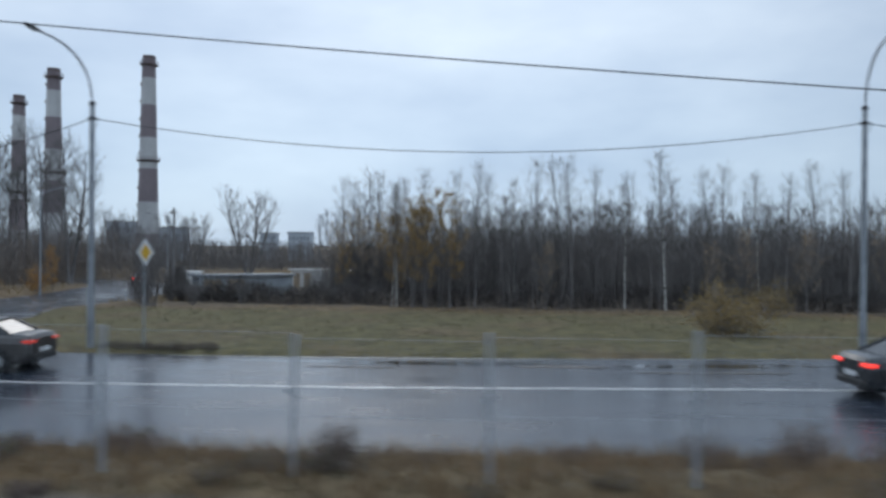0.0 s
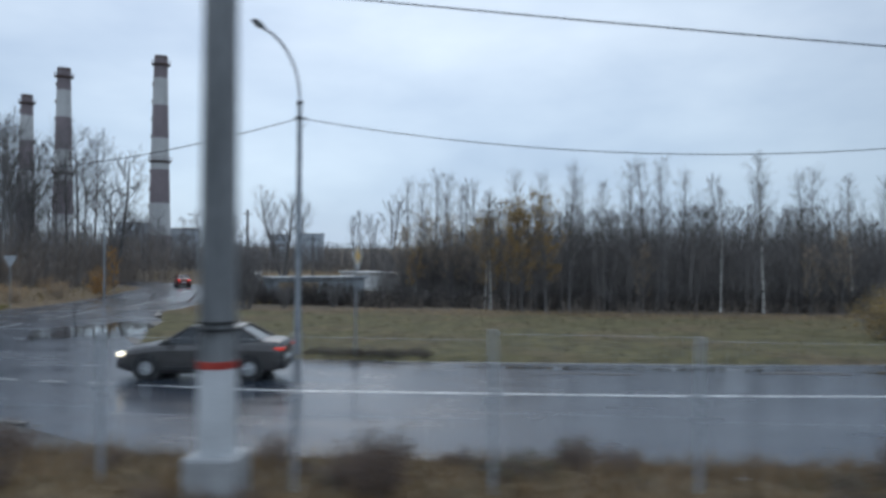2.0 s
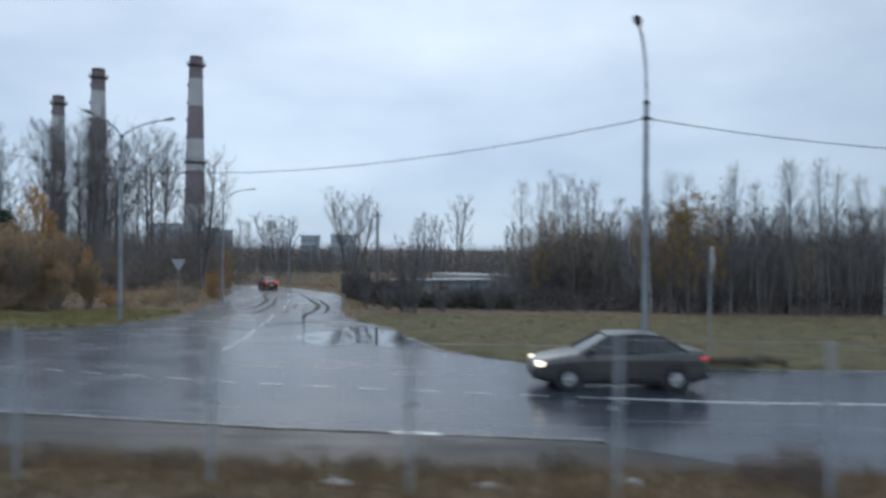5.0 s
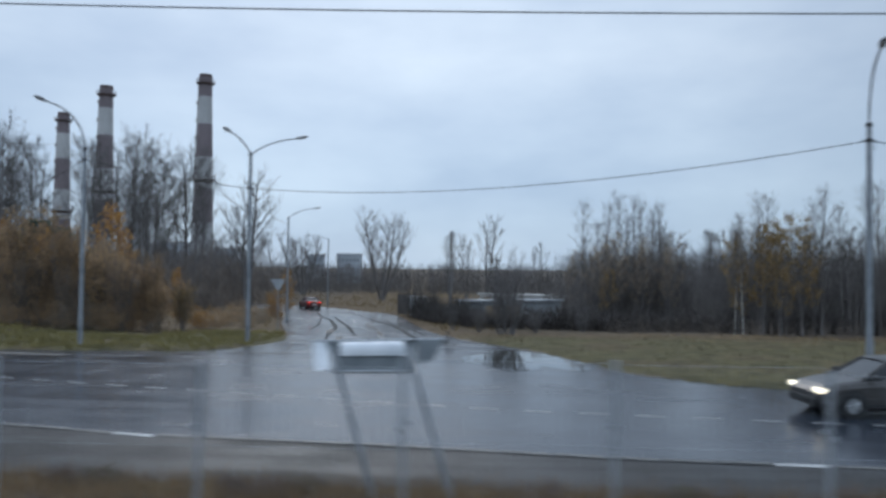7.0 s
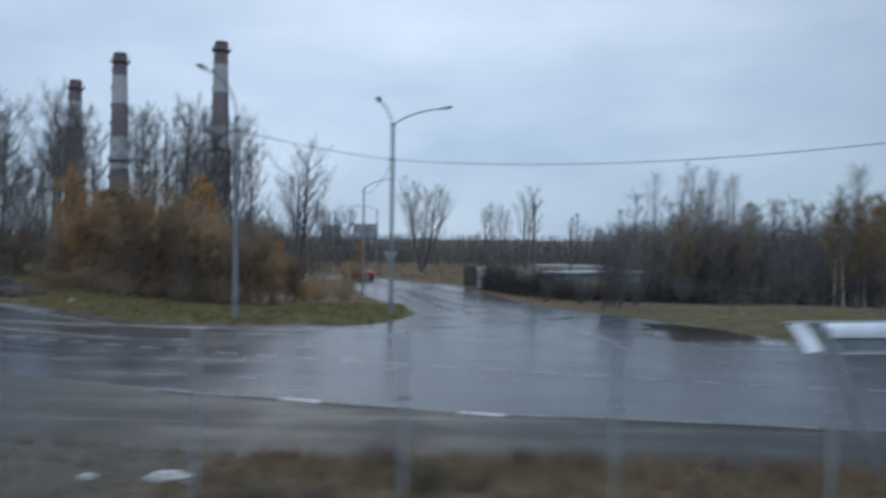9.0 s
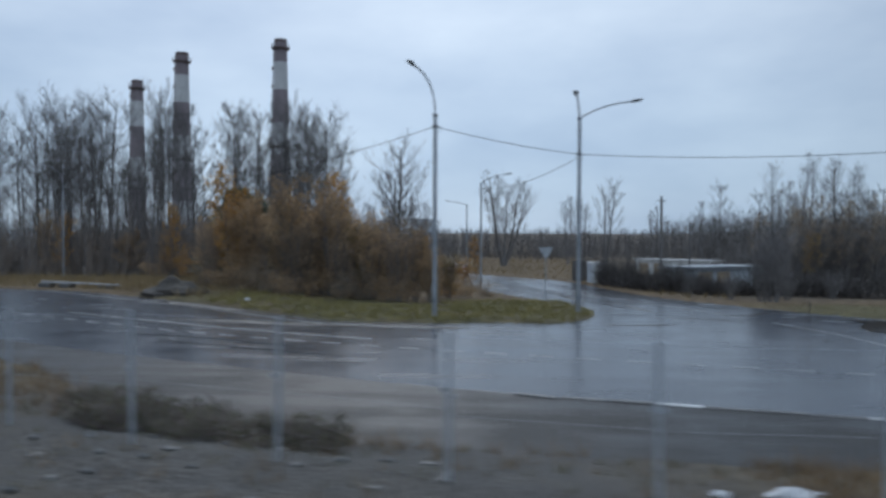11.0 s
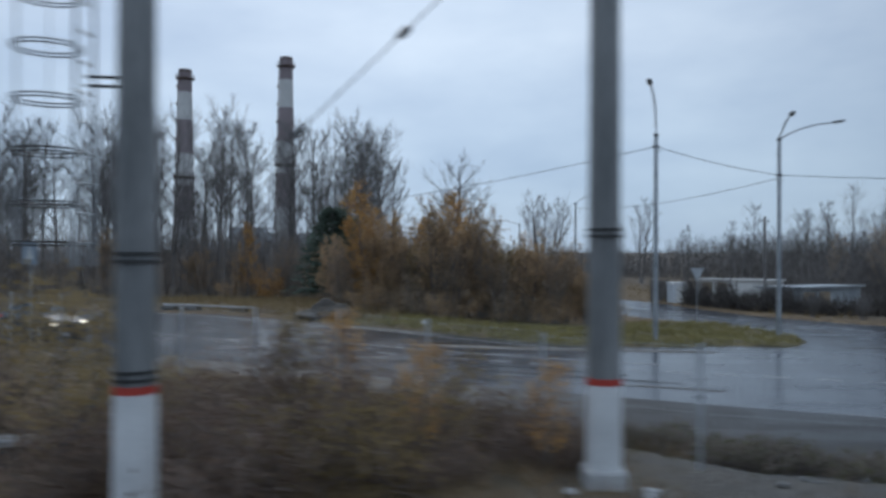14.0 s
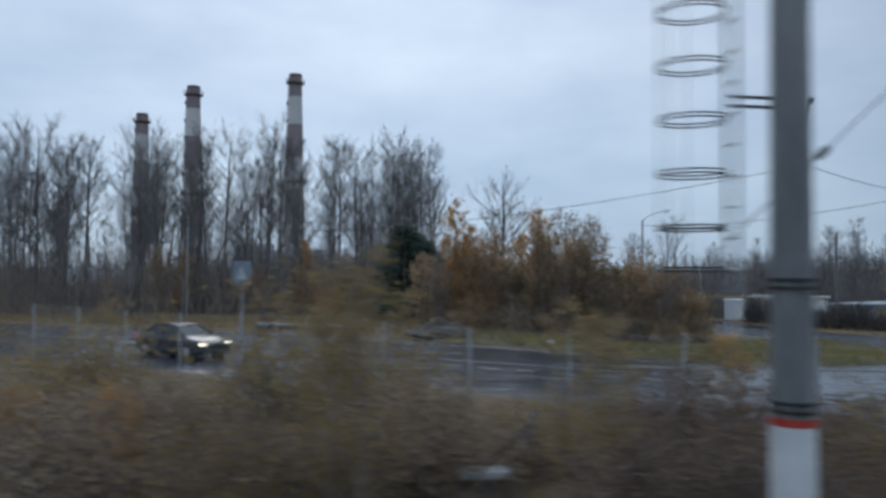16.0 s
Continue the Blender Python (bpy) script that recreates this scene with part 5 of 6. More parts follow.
alders = [tree_kind("alder_tree", "bare dark alder with dense upright twigs", "tree", WOOD, BARK, TWIG_WOOD, None,
                    seed=51 + k, height=6.8, r_trunk=0.09, first=0.10, spread=2.5, limbs=24, subs=6, twigs=8, upward=1.1, lift=0.07, fine=0.006, sub_r=0.010, crown=(0.45, 0.4)) for k in range(4)]
dull = tree_kind("birch_tree", "slender birch with a few dull brown leaves", "tree", WOOD, BARK, TWIG, LEAF_BROWN,
                 seed=35, height=9.0, r_trunk=0.08, first=0.2, spread=2.4, limbs=26, subs=5, twigs=6, upward=0.95, leaves=2, leaf_size=0.07, fine=0.005, sub_r=0.009, crown=(0.45, 0.4))
rt = random.Random(77)
for u, v, s, k in ((9.2, 44.6, 0.99, 0), (7.0, 45.4, 0.80, 0), (-6.2, 44.8, 0.74, 0), (-6.6, 45.2, 0.70, 0), (15.6, 46.8, 0.84, 0), (23.0, 47.2, 0.82, 0), (1.0, 47.6, 0.86, 0),
                   (2.0, 46.0, 0.95, 1), (-0.6, 47.8, 0.9, 2), (-1.6, 45.2, 0.92, 3), (4.4, 46.4, 0.93, 2), (5.6, 48.2, 0.9, 1), (12.3, 46, 0.88, 3),
                   (13.6, 48.6, 0.95, 1), (16.6, 46.2, 0.82, 2), (18.9, 47.2, 0.9, 3), (20.6, 48.6, 0.86, 1), (-4.9, 46.6, 0.88, 2), (-8.2, 46.4, 0.9, 3), (-9.6, 47.8, 0.84, 1),
                   (10.6, 49.5, 0.92, 2), (8.0, 50.2, 0.95, 3), (3.3, 49.6, 0.98, 3), (-2.9, 49.4, 0.9, 1), (25.4, 46.4, 0.86, 2), (27.4, 48, 0.9, 3), (11.2, 46.2, 0.7, 1), (-11.3, 47.5, 0.72, 2), (29.5, 47, 0.8, 1)):
    plant(birches[k], u + rt.uniform(-.3, .3), v + (12 if u < -7 else 0), s * rt.uniform(1.0, 1.1), rt.uniform(0, 6.28))
for u, v, s, k in ((-9.4, 58.5, 1.07, 1), (-10.6, 60.2, 1.10, 2), (-11.6, 58.8, 1.0, 3), (-8.4, 60.6, 1.03, 2), (-12.8, 61.4, 1.05, 1), (-7.4, 59.2, 1.02, 3)):
    plant(birches[k], u, v, s, rt.uniform(0, 6.28))
for u, v, s in ((-3.0, 44.4, 0.86), (-4.4, 43.8, 0.74), (-5.2, 44.4, 0.80)):
    plant(pick(golden), u, v, s, rt.uniform(0, 6.28))
for u, v, s in ((-9.0, 58, 0.66), (-11.5, 60, 0.74), (-10.4, 62, 0.8), (-7.6, 56, 0.7), (12.0, 44.6, 0.5), (14.0, 45.2, 0.6), (-13.4, 63, 0.7), (2.6, 44.8, 0.5), (17.5, 45.4, 0.6), (22, 45.6, 0.6)):
    plant(dull, u, v, s, rt.uniform(0, 6.28))
for u, v, s, turn in ((-12.6, 56.8, 0.72, 0.3), (-11.0, 57.2, 0.84, 1.9), (-9.2, 57.0, 0.80, 3.4), (-7.0, 57.6, 0.86, 4.6)):
    plant(dull, u, v, s, turn)
for u, v, s, turn in ((-6.3, 45.2, 0.70, 0.9), (-11.9, 56.4, 0.5, 2.6)):
    plant(pick(golden), u, v, s, turn)
for k in range(64):
    u = -13.5 + 43 * (k + rt.random()) / 64
    plant(alders[rt.randrange(4)], u, rt.uniform(45.4, 54) + (11 if u < -6.5 else 0), rt.uniform(0.72, 1.13) * (0.62 if u < -8 else 1), rt.uniform(0, 6.28))

FAR = "tall bare trees before the power station"
talls = [tree_kind("bare_tree", ("tall bare ash with a rounded open crown", "tall bare aspen with a dark straight trunk")[k % 2], "tree", FAR, BARK, TWIG_RED, None,
                   seed=71 + k, height=(18.6, 19.4, 17.6, 19.0, 18.2, 17.2)[k], r_trunk=(0.21, 0.19, 0.16, 0.22, 0.15, 0.15)[k], first=(0.40, 0.44, 0.38, 0.36, 0.46, 0.36)[k],
                   spread=(5.4, 4.6, 4.2, 6.2, 3.8, 4.4)[k], limbs=(24, 24, 22, 26, 20, 16)[k], subs=11, twigs=13, stems=(1, 1, 1, 1, 1, 2)[k], fork=(0.1, 0.05, 0.05, 0.1, 0.1, 0.14)[k],
                   upward=(0.95, 1.25, 1.2, 0.85, 1.3, 1.1)[k], lift=0.09, fine=0.0085, crown=(0.62, 0.34), sub_r=0.013, sub_len=(0.3, 0.62), twig_len=(0.35, 0.95), taper=0.62) for k in range(6)]
thins = [tree_kind("bare_tree", "slim bare young tree at the wood's edge", "tree", FAR, BARK, TWIG_RED, None,
                   seed=91 + k, height=12.0, r_trunk=0.11, first=0.26, spread=3.0, limbs=24, subs=7, twigs=10, upward=1.2, lift=0.08, fine=0.007, sub_r=0.011, crown=(0.5, 0.42), twig_len=(0.3, 0.8), taper=0.65) for k in range(3)]
for k in range(72):
    u = -112 + 60.5 * (k + rt.random()) / 72
    v = rt.uniform(67, 84) - 0.12 * (u + 76)
    plant(pick(talls), u, v, rt.uniform(0.80, 1.10), rt.uniform(0, 6.28))
for k in range(52):
    u = -112 + 60 * (k + rt.random()) / 52
    plant(thins[rt.randrange(3)], u, rt.uniform(62, 84), rt.uniform(0.75, 1.1), rt.uniform(0, 6.28))
for u, v, s in ((-50.4, 67.5, 0.86), (-52.0, 71, 0.92)):
    plant(talls[1 + rt.randrange(2)], u, v, s, rt.uniform(0, 6.28))
for u, v, s, k, turn in ((-52.0, 80, 0.98, 0, 0.4), (-50.9, 81.5, 0.92, 2, 2.1), (-54.5, 87, 1.05, 3, 4.0), (-56.0, 93, 1.04, 1, 5.2), (-58.0, 82, 1.0, 5, 1.1), (-53.5, 77, 0.95, 4, 3.3)):
    plant(talls[k], u, v, s, turn)

for k in range(30):
    plant(thins[rt.randrange(3)], -7 + 50 * (k + rt.random()) / 30, rt.uniform(92, 112), rt.uniform(0.85, 1.1), rt.uniform(0, 6.28))

for k in range(22):
    plant(thins[rt.randrange(3)], -96 + 52 * (k + rt.random()) / 22, rt.uniform(116, 128), rt.uniform(0.6, 0.85), rt.uniform(0, 6.28))

lone = tree_kind("lone_tree", "lone bare tree with a broad open crown", "tree", "bare trees beyond the street", BARK, TWIG_RED, None,
                 seed=171, height=15.6, r_trunk=0.24, first=0.24, spread=5.6, limbs=22, subs=10, twigs=12, stems=2, fork=0.16, upward=1.0, lift=0.08, fine=0.0095, sub_r=0.016, crown=(0.6, 0.42), twig_len=(0.35, 0.9), taper=0.55)
plant(lone, -44.2, 75.2, 1.0, 1.2)
spreading = [tree_kind("spreading_tree", "bare many-stemmed tree with forked trunks", "tree", "bare trees beyond the street", BARK, TWIG_RED, None,
                       seed=121 + k, height=(14.0, 13.0)[k], r_trunk=(0.20, 0.15)[k], first=0.34, spread=(4.4, 3.4)[k], limbs=13, subs=10, twigs=10, stems=(5, 2)[k], fork=(0.66, 0.12)[k], upward=1.1, lift=0.09, fine=0.008, sub_r=0.014, twig_len=(0.35, 0.9), crown=(0.6, 0.35), taper=0.62) for k in range(2)]
for u, v, s, k in ((-33.3, 98.5, 1.0, 0), (-24.6, 104, 0.80, 1), (-22.4, 106, 0.78, 1), (-19.7, 103.6, 1.0, 1), (-46.5, 112, 0.8, 0), (-50.5, 118, 0.72, 1), (-60, 116, 0.85, 0),
                   (-12.5, 108, 0.7, 1), (-6.5, 104, 0.62, 0)):
    plant(spreading[k], u, v, s, u)
shrub = tree_kind("shrub", "dark bare twiggy shrub on the lawn's edge", "shrub", "bare shrubs", BARK, TWIG_RED, None,
                  seed=141, height=3.9, r_trunk=0.05, first=0.16, spread=1.4, limbs=13, subs=6, twigs=6, stems=6, fork=0.36, upward=1.2, fine=0.0045, sub_r=0.006, twig_len=(0.2, 0.5))
for u, v, s, st in ((-19.7, 41.6, 1.25, 1.05), (-20.2, 41.9, 1.0, 0.9), (-21.3, 43.5, 0.55, 0.8), (-18.2, 43.8, 0.6, 0.7), (-22.9, 46.0, 0.5, 0.9), (-15.4, 44.5, 0.6, 0.8)):
    plant(shrub, u, v, s, u, st)
conifer = tagged(new("conifer"), "dark green young spruce among bare trees", "tree", "conifers")
sh, tr = Shape(), Shape()
rc = random.Random(4)
tr.tube([(0, 0, -0.2), (0, 0, 8.6)], [0.16, 0.02], 7)
for k in range(1700):
    z = rc.uniform(0.06, 1) ** 0.8 * 8.4
    rr = 2.3 * (1 - z / 8.7) ** 0.75 * rc.uniform(0.35, 1.08)
    t = rc.uniform(0, 6.28)
    a = Vector((rr * math.cos(t), rr * math.sin(t), z))
    b = a + Vector((math.cos(t + rc.uniform(-.7, .7)) * 0.42, math.sin(t + rc.uniform(-.7, .7)) * 0.42, -0.12))
    sliver(sh, a, b, 0.07, rc), sliver(sh, a, b + Vector((0, 0, 0.16)), 0.06, rc)
NEEDLES.node_tree.nodes["Principled BSDF"].inputs["Specular IOR Level"].default_value = 0.1
part("trunk", tr, BARK, conifer)
part("needles", sh, NEEDLES, conifer)
for u, v, s in ((-52.2, 52.8, 1.7), (-51.0, 53.6, 1.45), (-51.6, 54.6, 1.6)):
    plant(conifer, u, v, s, u, 0.55)


# ---- leafy bushes ----
def bush_kind(name, label, group, leaf_mat, seed, height, wide, stems, n_leaves, size, twig_mat=TWIG_RED):
    """Arching stems with side shoots; the leaves hang in loose sprays."""
    r = random.Random(seed)
    th = tagged(new(name), label, "bush", group)
    st, lf, tw = Shape(), Shape(), Shape()
    per = max(1, n_leaves // (stems * 12))
    for _ in range(stems):
        az, out = r.uniform(0, 6.28), r.uniform(0.1, 0.62) * wide
        p = (math.cos(az) * out * 0.45, math.sin(az) * out * 0.45, -0.1)
        hh = height * r.uniform(0.42, 1.0) * (1 - 0.35 * out / wide)
        pts = wander(r, p, (math.cos(az) * out / height * 1.3, math.sin(az) * out / height * 1.3, 1), hh, 6, 0.13, 0.02)
        st.tube(pts, [0.0024 * height * (1.1 - k / 6) + 0.003 for k in range(7)], 3, caps=False)
        for k in range(12):
            f = r.uniform(0.05, 1.0)
            i = min(5, int(f * 6))
            q = pts[i].lerp(pts[i + 1], f * 6 - i)
            end = q + Vector((r.uniform(-1, 1), r.uniform(-1, 1), r.uniform(-0.1, 0.9))).normalized() * wide * 0.28 * (1.2 - 0.6 * f) * r.uniform(0.6, 1.3)
            sliver(tw, q, end, 0.010, r)
            if height <= 1.0 and k < 6:
                sliver(tw, pts[k], pts[k + 1] + (pts[k + 1] - pts[k]) * 0.4, 0.006, r)
            for _ in range(3):
                m_ = q.lerp(end, r.uniform(0.2, 0.9))
                sliver(tw, m_, m_ + Vector((r.uniform(-1, 1), r.uniform(-1, 1), r.uniform(-.2, 1))) * 0.3, 0.006, r)
            mid_ = q.lerp(end, r.uniform(0.4, 0.9))
            spray = wide * 0.05
            for _ in range(int(per * r.uniform(0.3, 1.7))):
                leaf_at(lf, mid_ + Vector((r.gauss(0, spray), r.gauss(0, spray), r.gauss(0, spray))), size * r.uniform(0.55, 1.25), r)
    if height > 1.0:
        part("stemwork", st, TWIG if twig_mat is TWIG_RED else twig_mat, th)
    part("crown", tw, twig_mat, th)
    part("foliage", lf, leaf_mat, th)
    return th


GOLD = "autumn bushes on the corner"
b_orange = [bush_kind("bush", "tall bush with orange autumn leaves", GOLD, LEAF_ORANGE, 201 + k, 6.4, 4.4, 22, 3600, 0.110) for k in range(2)]
b_brown = [bush_kind("bush", "dense bush with brown leaves and twigs", GOLD, (LEAF_BROWN, LEAF_RUST)[k], 211 + k, 5.6, 4.6, 22, (1900, 2400)[k], 0.105) for k in range(2)]
b_olive = bush_kind("bush", "thin bush with olive yellow leaves", "weedy bushes", LEAF_OLIVE, 221, 3.3, 3.2, 26, 3000, 0.065)
slim_gold = [tree_kind("young_birch", "slim young birch in full orange autumn leaf", "tree", GOLD, BARK, TWIG, LEAF_ORANGE,
                       seed=261 + k, height=8.8, r_trunk=0.06, first=0.10, spread=2.0, limbs=30, subs=4, twigs=5, upward=0.75, lift=0.12, leaves=4, leaf_size=0.095, crown=(0.5, 0.42), fine=0.005) for k in range(2)]
for u, v, s, st in ((-48.5, 41.0, 0.86, 1.0), (-48.0, 41.8, 0.72, 1.0), (-49.2, 41.6, 0.62, 0.95), (-45.3, 41.7, 0.66, 1.0), (-44.6, 42.6, 0.56, 1.0), (-44.0, 46.4, 0.92, 1.0), (-43.2, 46.9, 0.7, 1.0), (-38.0, 41.8, 0.44, 1.0), (-35.6, 58.2, 0.5, 1.0), (-60.5, 61, 0.8, 1.0), (-71.0, 63, 0.7, 1.0)):
    plant(pick(slim_gold), u, v, s, rt.uniform(0, 6.28), st)
for u, v, s, st in ((-47.2, 42.4, 0.50, 1.1), (-40.6, 40.8, 0.50, 1.0), (-36.9, 42.6, 0.36, 0.9), (-36.6, 57.5, 0.42, 1.2), (-58.5, 60, 0.6, 1.0)):
    plant(pick(b_orange), u, v, s, rt.uniform(0, 6.28), st)
clumps = [tree_kind("sapling_clump", ("clump of tall saplings with thin brown leaves", "clump of saplings with rusty orange leaves", "clump of nearly bare dark brown saplings", "clump of saplings with last olive leaves")[k], "sapling", GOLD, BARK, BRAMBLE,
                    (LEAF_RUST, LEAF_RUST, LEAF_BROWN, LEAF_OLIVE)[k], seed=301 + k, height=(6.4, 5.8, 6.0, 5.4)[k], r_trunk=0.045, first=0.10, spread=(1.7, 1.9, 1.6, 2.0)[k], limbs=15, subs=5, twigs=6, stems=6, fork=0.26,
                    upward=0.95, lift=0.08, leaves=(1, 2, 1, 1)[k], leaf_size=(0.09, 0.085, 0.055, 0.085)[k], fine=0.006, sub_r=0.009, crown=(0.6, 0.45), twig_len=(0.2, 0.6)) for k in range(4)]
for u, v, s, k in ((-49.6, 41.0, 0.72, 2), (-48.6, 42.6, 0.80, 0), (-47.4, 40.6, 0.74, 1), (-46.6, 42.4, 0.86, 0), (-46.0, 40.0, 0.70, 2), (-45.4, 42.6, 0.78, 3), (-44.6, 40.6, 0.82, 0), (-43.8, 39.8, 0.70, 2),
                   (-43.2, 42.0, 0.92, 1), (-42.4, 40.4, 0.84, 0), (-41.6, 39.4, 0.62, 2), (-41.2, 41.6, 0.84, 3), (-40.2, 40.0, 0.72, 0), (-39.4, 41.4, 0.74, 1), (-38.9, 39.6, 0.60, 2), (-38.2, 41.0, 0.62, 0),
                   (-37.4, 40.2, 0.50, 1), (-36.6, 41.4, 0.42, 3), (-44.4, 44.2, 0.90, 1), (-42.2, 44.6, 0.90, 0), (-40.0, 44.6, 0.70, 2), (-47.6, 44.0, 0.84, 2), (-50.6, 43.4, 0.62, 0), (-37.4, 43.4, 0.45, 0),
                   (-54.8, 60.0, 0.8, 0), (-57.6, 61.6, 0.9, 2), (-61.4, 62.4, 0.8, 0), (-65.4, 63.6, 0.85, 1), (-69.6, 65.0, 0.8, 2), (-74, 66, 0.9, 0), (-79, 67, 0.8, 2), (-50.5, 63, 0.8, 0), (-47.6, 63.5, 0.6, 2)):
    plant(clumps[k], u, v - (2.3 if -45.8 < u < -36 else 0), s * rt.uniform(0.92, 1.14), rt.uniform(0, 6.28), rt.uniform(0.9, 1.25))
for u, v, s, st in ((-49.8, 40.2, 0.5, 0.8), (-48.4, 39.6, 0.46, 0.9), (-45.6, 38.2, 0.52, 0.9), (-43.0, 37.6, 0.52, 1.0), (-40.4, 37.2, 0.54, 0.9), (-38.4, 37.6, 0.44, 0.9), (-42.2, 39.4, 0.6, 1.0), (-39.8, 39.2, 0.56, 1.0), (-44.6, 39.4, 0.6, 1.0), (-47.2, 40.6, 0.56, 1.0), (-46.9, 39.0, 0.34, 0.9), (-44.2, 36.9, 0.40, 0.9), (-41.6, 36.4, 0.36, 0.9), (-39.2, 36.4, 0.36, 0.9), (-37.2, 37.4, 0.30, 0.9),
                    (-35.9, 41.6, 0.34, 0.7), (-34.7, 44.4, 0.36, 0.8), (-36.8, 47.5, 0.40, 0.9), (-35.6, 50.5, 0.40, 0.8), (-37.6, 53.5, 0.45, 0.9), (-54.5, 58, 0.6, 0.9), (-62, 61, 0.6, 0.9), (-72, 64, 0.6, 0.9)):
    plant(pick(b_brown), u, v, s, rt.uniform(0, 6.28), st)
b_lawn = bush_kind("bush", "round bush with fading brown leaves on the lawn", "weedy bushes", LEAF_OLIVE, 223, 2.5, 3.3, 34, 4200, 0.060)
plant(b_lawn, 7.9, 27.2, 1.08, 0.4, 0.96)
plant(b_olive, 12.6, 37.5, 0.8, 2.4, 1.0)
for u, v, s, st in ((-51.3, 12.6, 1.0, 1.08), (-50.2, 13.4, 0.85, 1.0), (-56.0, 15.0, 0.9, 1.0), (-60.0, 17.0, 0.9, 1.0)):
    plant(b_olive, u, v, s, rt.uniform(0, 6.28), st)
b_weed = [bush_kind("weed_bush", "tangled brown weeds and brambles on the bank", "bank weeds", (LEAF_BANK, LEAF_OLIVE, LEAF_BROWN)[k], 231 + k, 1.8, 2.4, 28, 2100, 0.046, BRAMBLE) for k in range(3)]
for k in range(46):
    u = -62 + 20.2 * (k + rt.random()) / 46
    v = rt.uniform(7.9, 11.8) + max(0, -47 - u) * 0.2
    if u > -43.2:
        v = rt.uniform(9.9, 11.0)
    low = 0.3 if -49.9 < u < -47.8 and v < 10.0 else 1.0
    plant(b_weed[(0 if u > -47.8 else 2) if rt.random() < (0.72 if u > -48 else 0.55) else 1], u, v, low * rt.uniform(0.75, 1.1) * (0.75 if u > -43.5 else 1), rt.uniform(0, 6.28), rt.uniform(0.8, 1.15))
b_green = bush_kind("weed_bush", "low dark green weeds in the verge by the road", "roadside weeds", LEAF_GREEN, 241, 0.75, 1.15, 14, 620, 0.040, BRAMBLE)
b_tuft = bush_kind("weed_bush", "low withered brown weeds on the verge", "roadside weeds", LEAF_BANK, 242, 0.7, 1.0, 14, 460, 0.032, BRAMBLE)
for k in range(64):
    u = -33.5 + 48 * (k + rt.random()) / 64
    v = rt.uniform(6.95, 10.2)
    if (-32.8 < u < -30.2 or -18.2 < u < -13.2) and v < 9.3:
        continue
    plant((b_green, b_tuft)[rt.random() < 0.5], u, v, rt.uniform(0.35, 0.85), rt.uniform(0, 6.28), rt.uniform(0.6, 1.1))
sapling = [tree_kind("sapling", ("slim sapling with olive yellow leaves on the bank", "slim sapling with orange leaves on the bank")[k], "sapling", "bank saplings", BARK, TWIG, (LEAF_OLIVE, LEAF_ORANGE)[k],
                     seed=281 + k, height=3.1, r_trunk=0.022, first=0.12, spread=1.15, limbs=22, subs=4, twigs=4, upward=1.0, leaves=3, leaf_size=0.045, fine=0.003, sub_r=0.005, twig_len=(0.12, 0.3), slight=True) for k in range(2)]
for u, v, s, k in ((-50.05, 8.7, 1.0, 0), (-50.4, 9.1, 0.82, 0), (-47.75, 9.2, 0.82, 0), (-47.3, 9.8, 0.7, 0), (-43.75, 9.6, 0.55, 1), (-45.6, 11.4, 0.62, 0), (-52.9, 9.6, 0.5, 1),
                   (-42.3, 9.4, 0.48, 1), (-45.0, 12.3, 0.6, 1), (-54.4, 10.2, 0.45, 1)):
    plant(sapling[k], u, v, s, rt.uniform(0, 6.28))
for k in range(16):
    u = -11.2 + 3.4 * (k + rt.random()) / 16
    plant(b_green, u, float(along(FAR_EDGE, u)) + rt.uniform(0.15, 0.7), rt.uniform(0.35, 0.6), rt.uniform(0, 6.28), rt.uniform(0.6, 0.9))
for u, v, s in ((-7.3, 7.6, 0.62), (-7.6, 7.9, 0.45), (-9.0, 9.8, 0.42), (-12.1, 8.9, 0.5), (-5.1, 9.7, 0.42), (-1.8, 8.4, 0.48), (3.4, 8.8, 0.5)):
    plant(b_weed[0], u, v, s * 0.62, rt.uniform(0, 6.28), 1.5)
for k in range(26):
    u = rt.uniform(-41.0, -36.2)
    v = float(along(NEAR_EDGE, u)) - rt.uniform(0.3, 1.9)
    plant(b_green, u, v, rt.uniform(0.7, 1.15), rt.uniform(0, 6.28), rt.uniform(0.7, 1.0))
for u, v, s in ((-8.5, 6.98, 0.2), (-9.4, 7.0, 0.18), (-8.9, 6.95, 0.16), (-4.6, 9.6, 0.30), (2.6, 9.9, 0.36), (-12.4, 9.3, 0.36), (-7.6, 9.8, 0.28), (5.2, 10.2, 0.42), (-29.0, 9.9, 0.30), (-27.2, 10.2, 0.24), (-17.2, 9.8, 0.26), (-24.2, 9.5, 0.24)):
    plant(b_weed[0], u, v, s, rt.uniform(0, 6.28), 0.9)


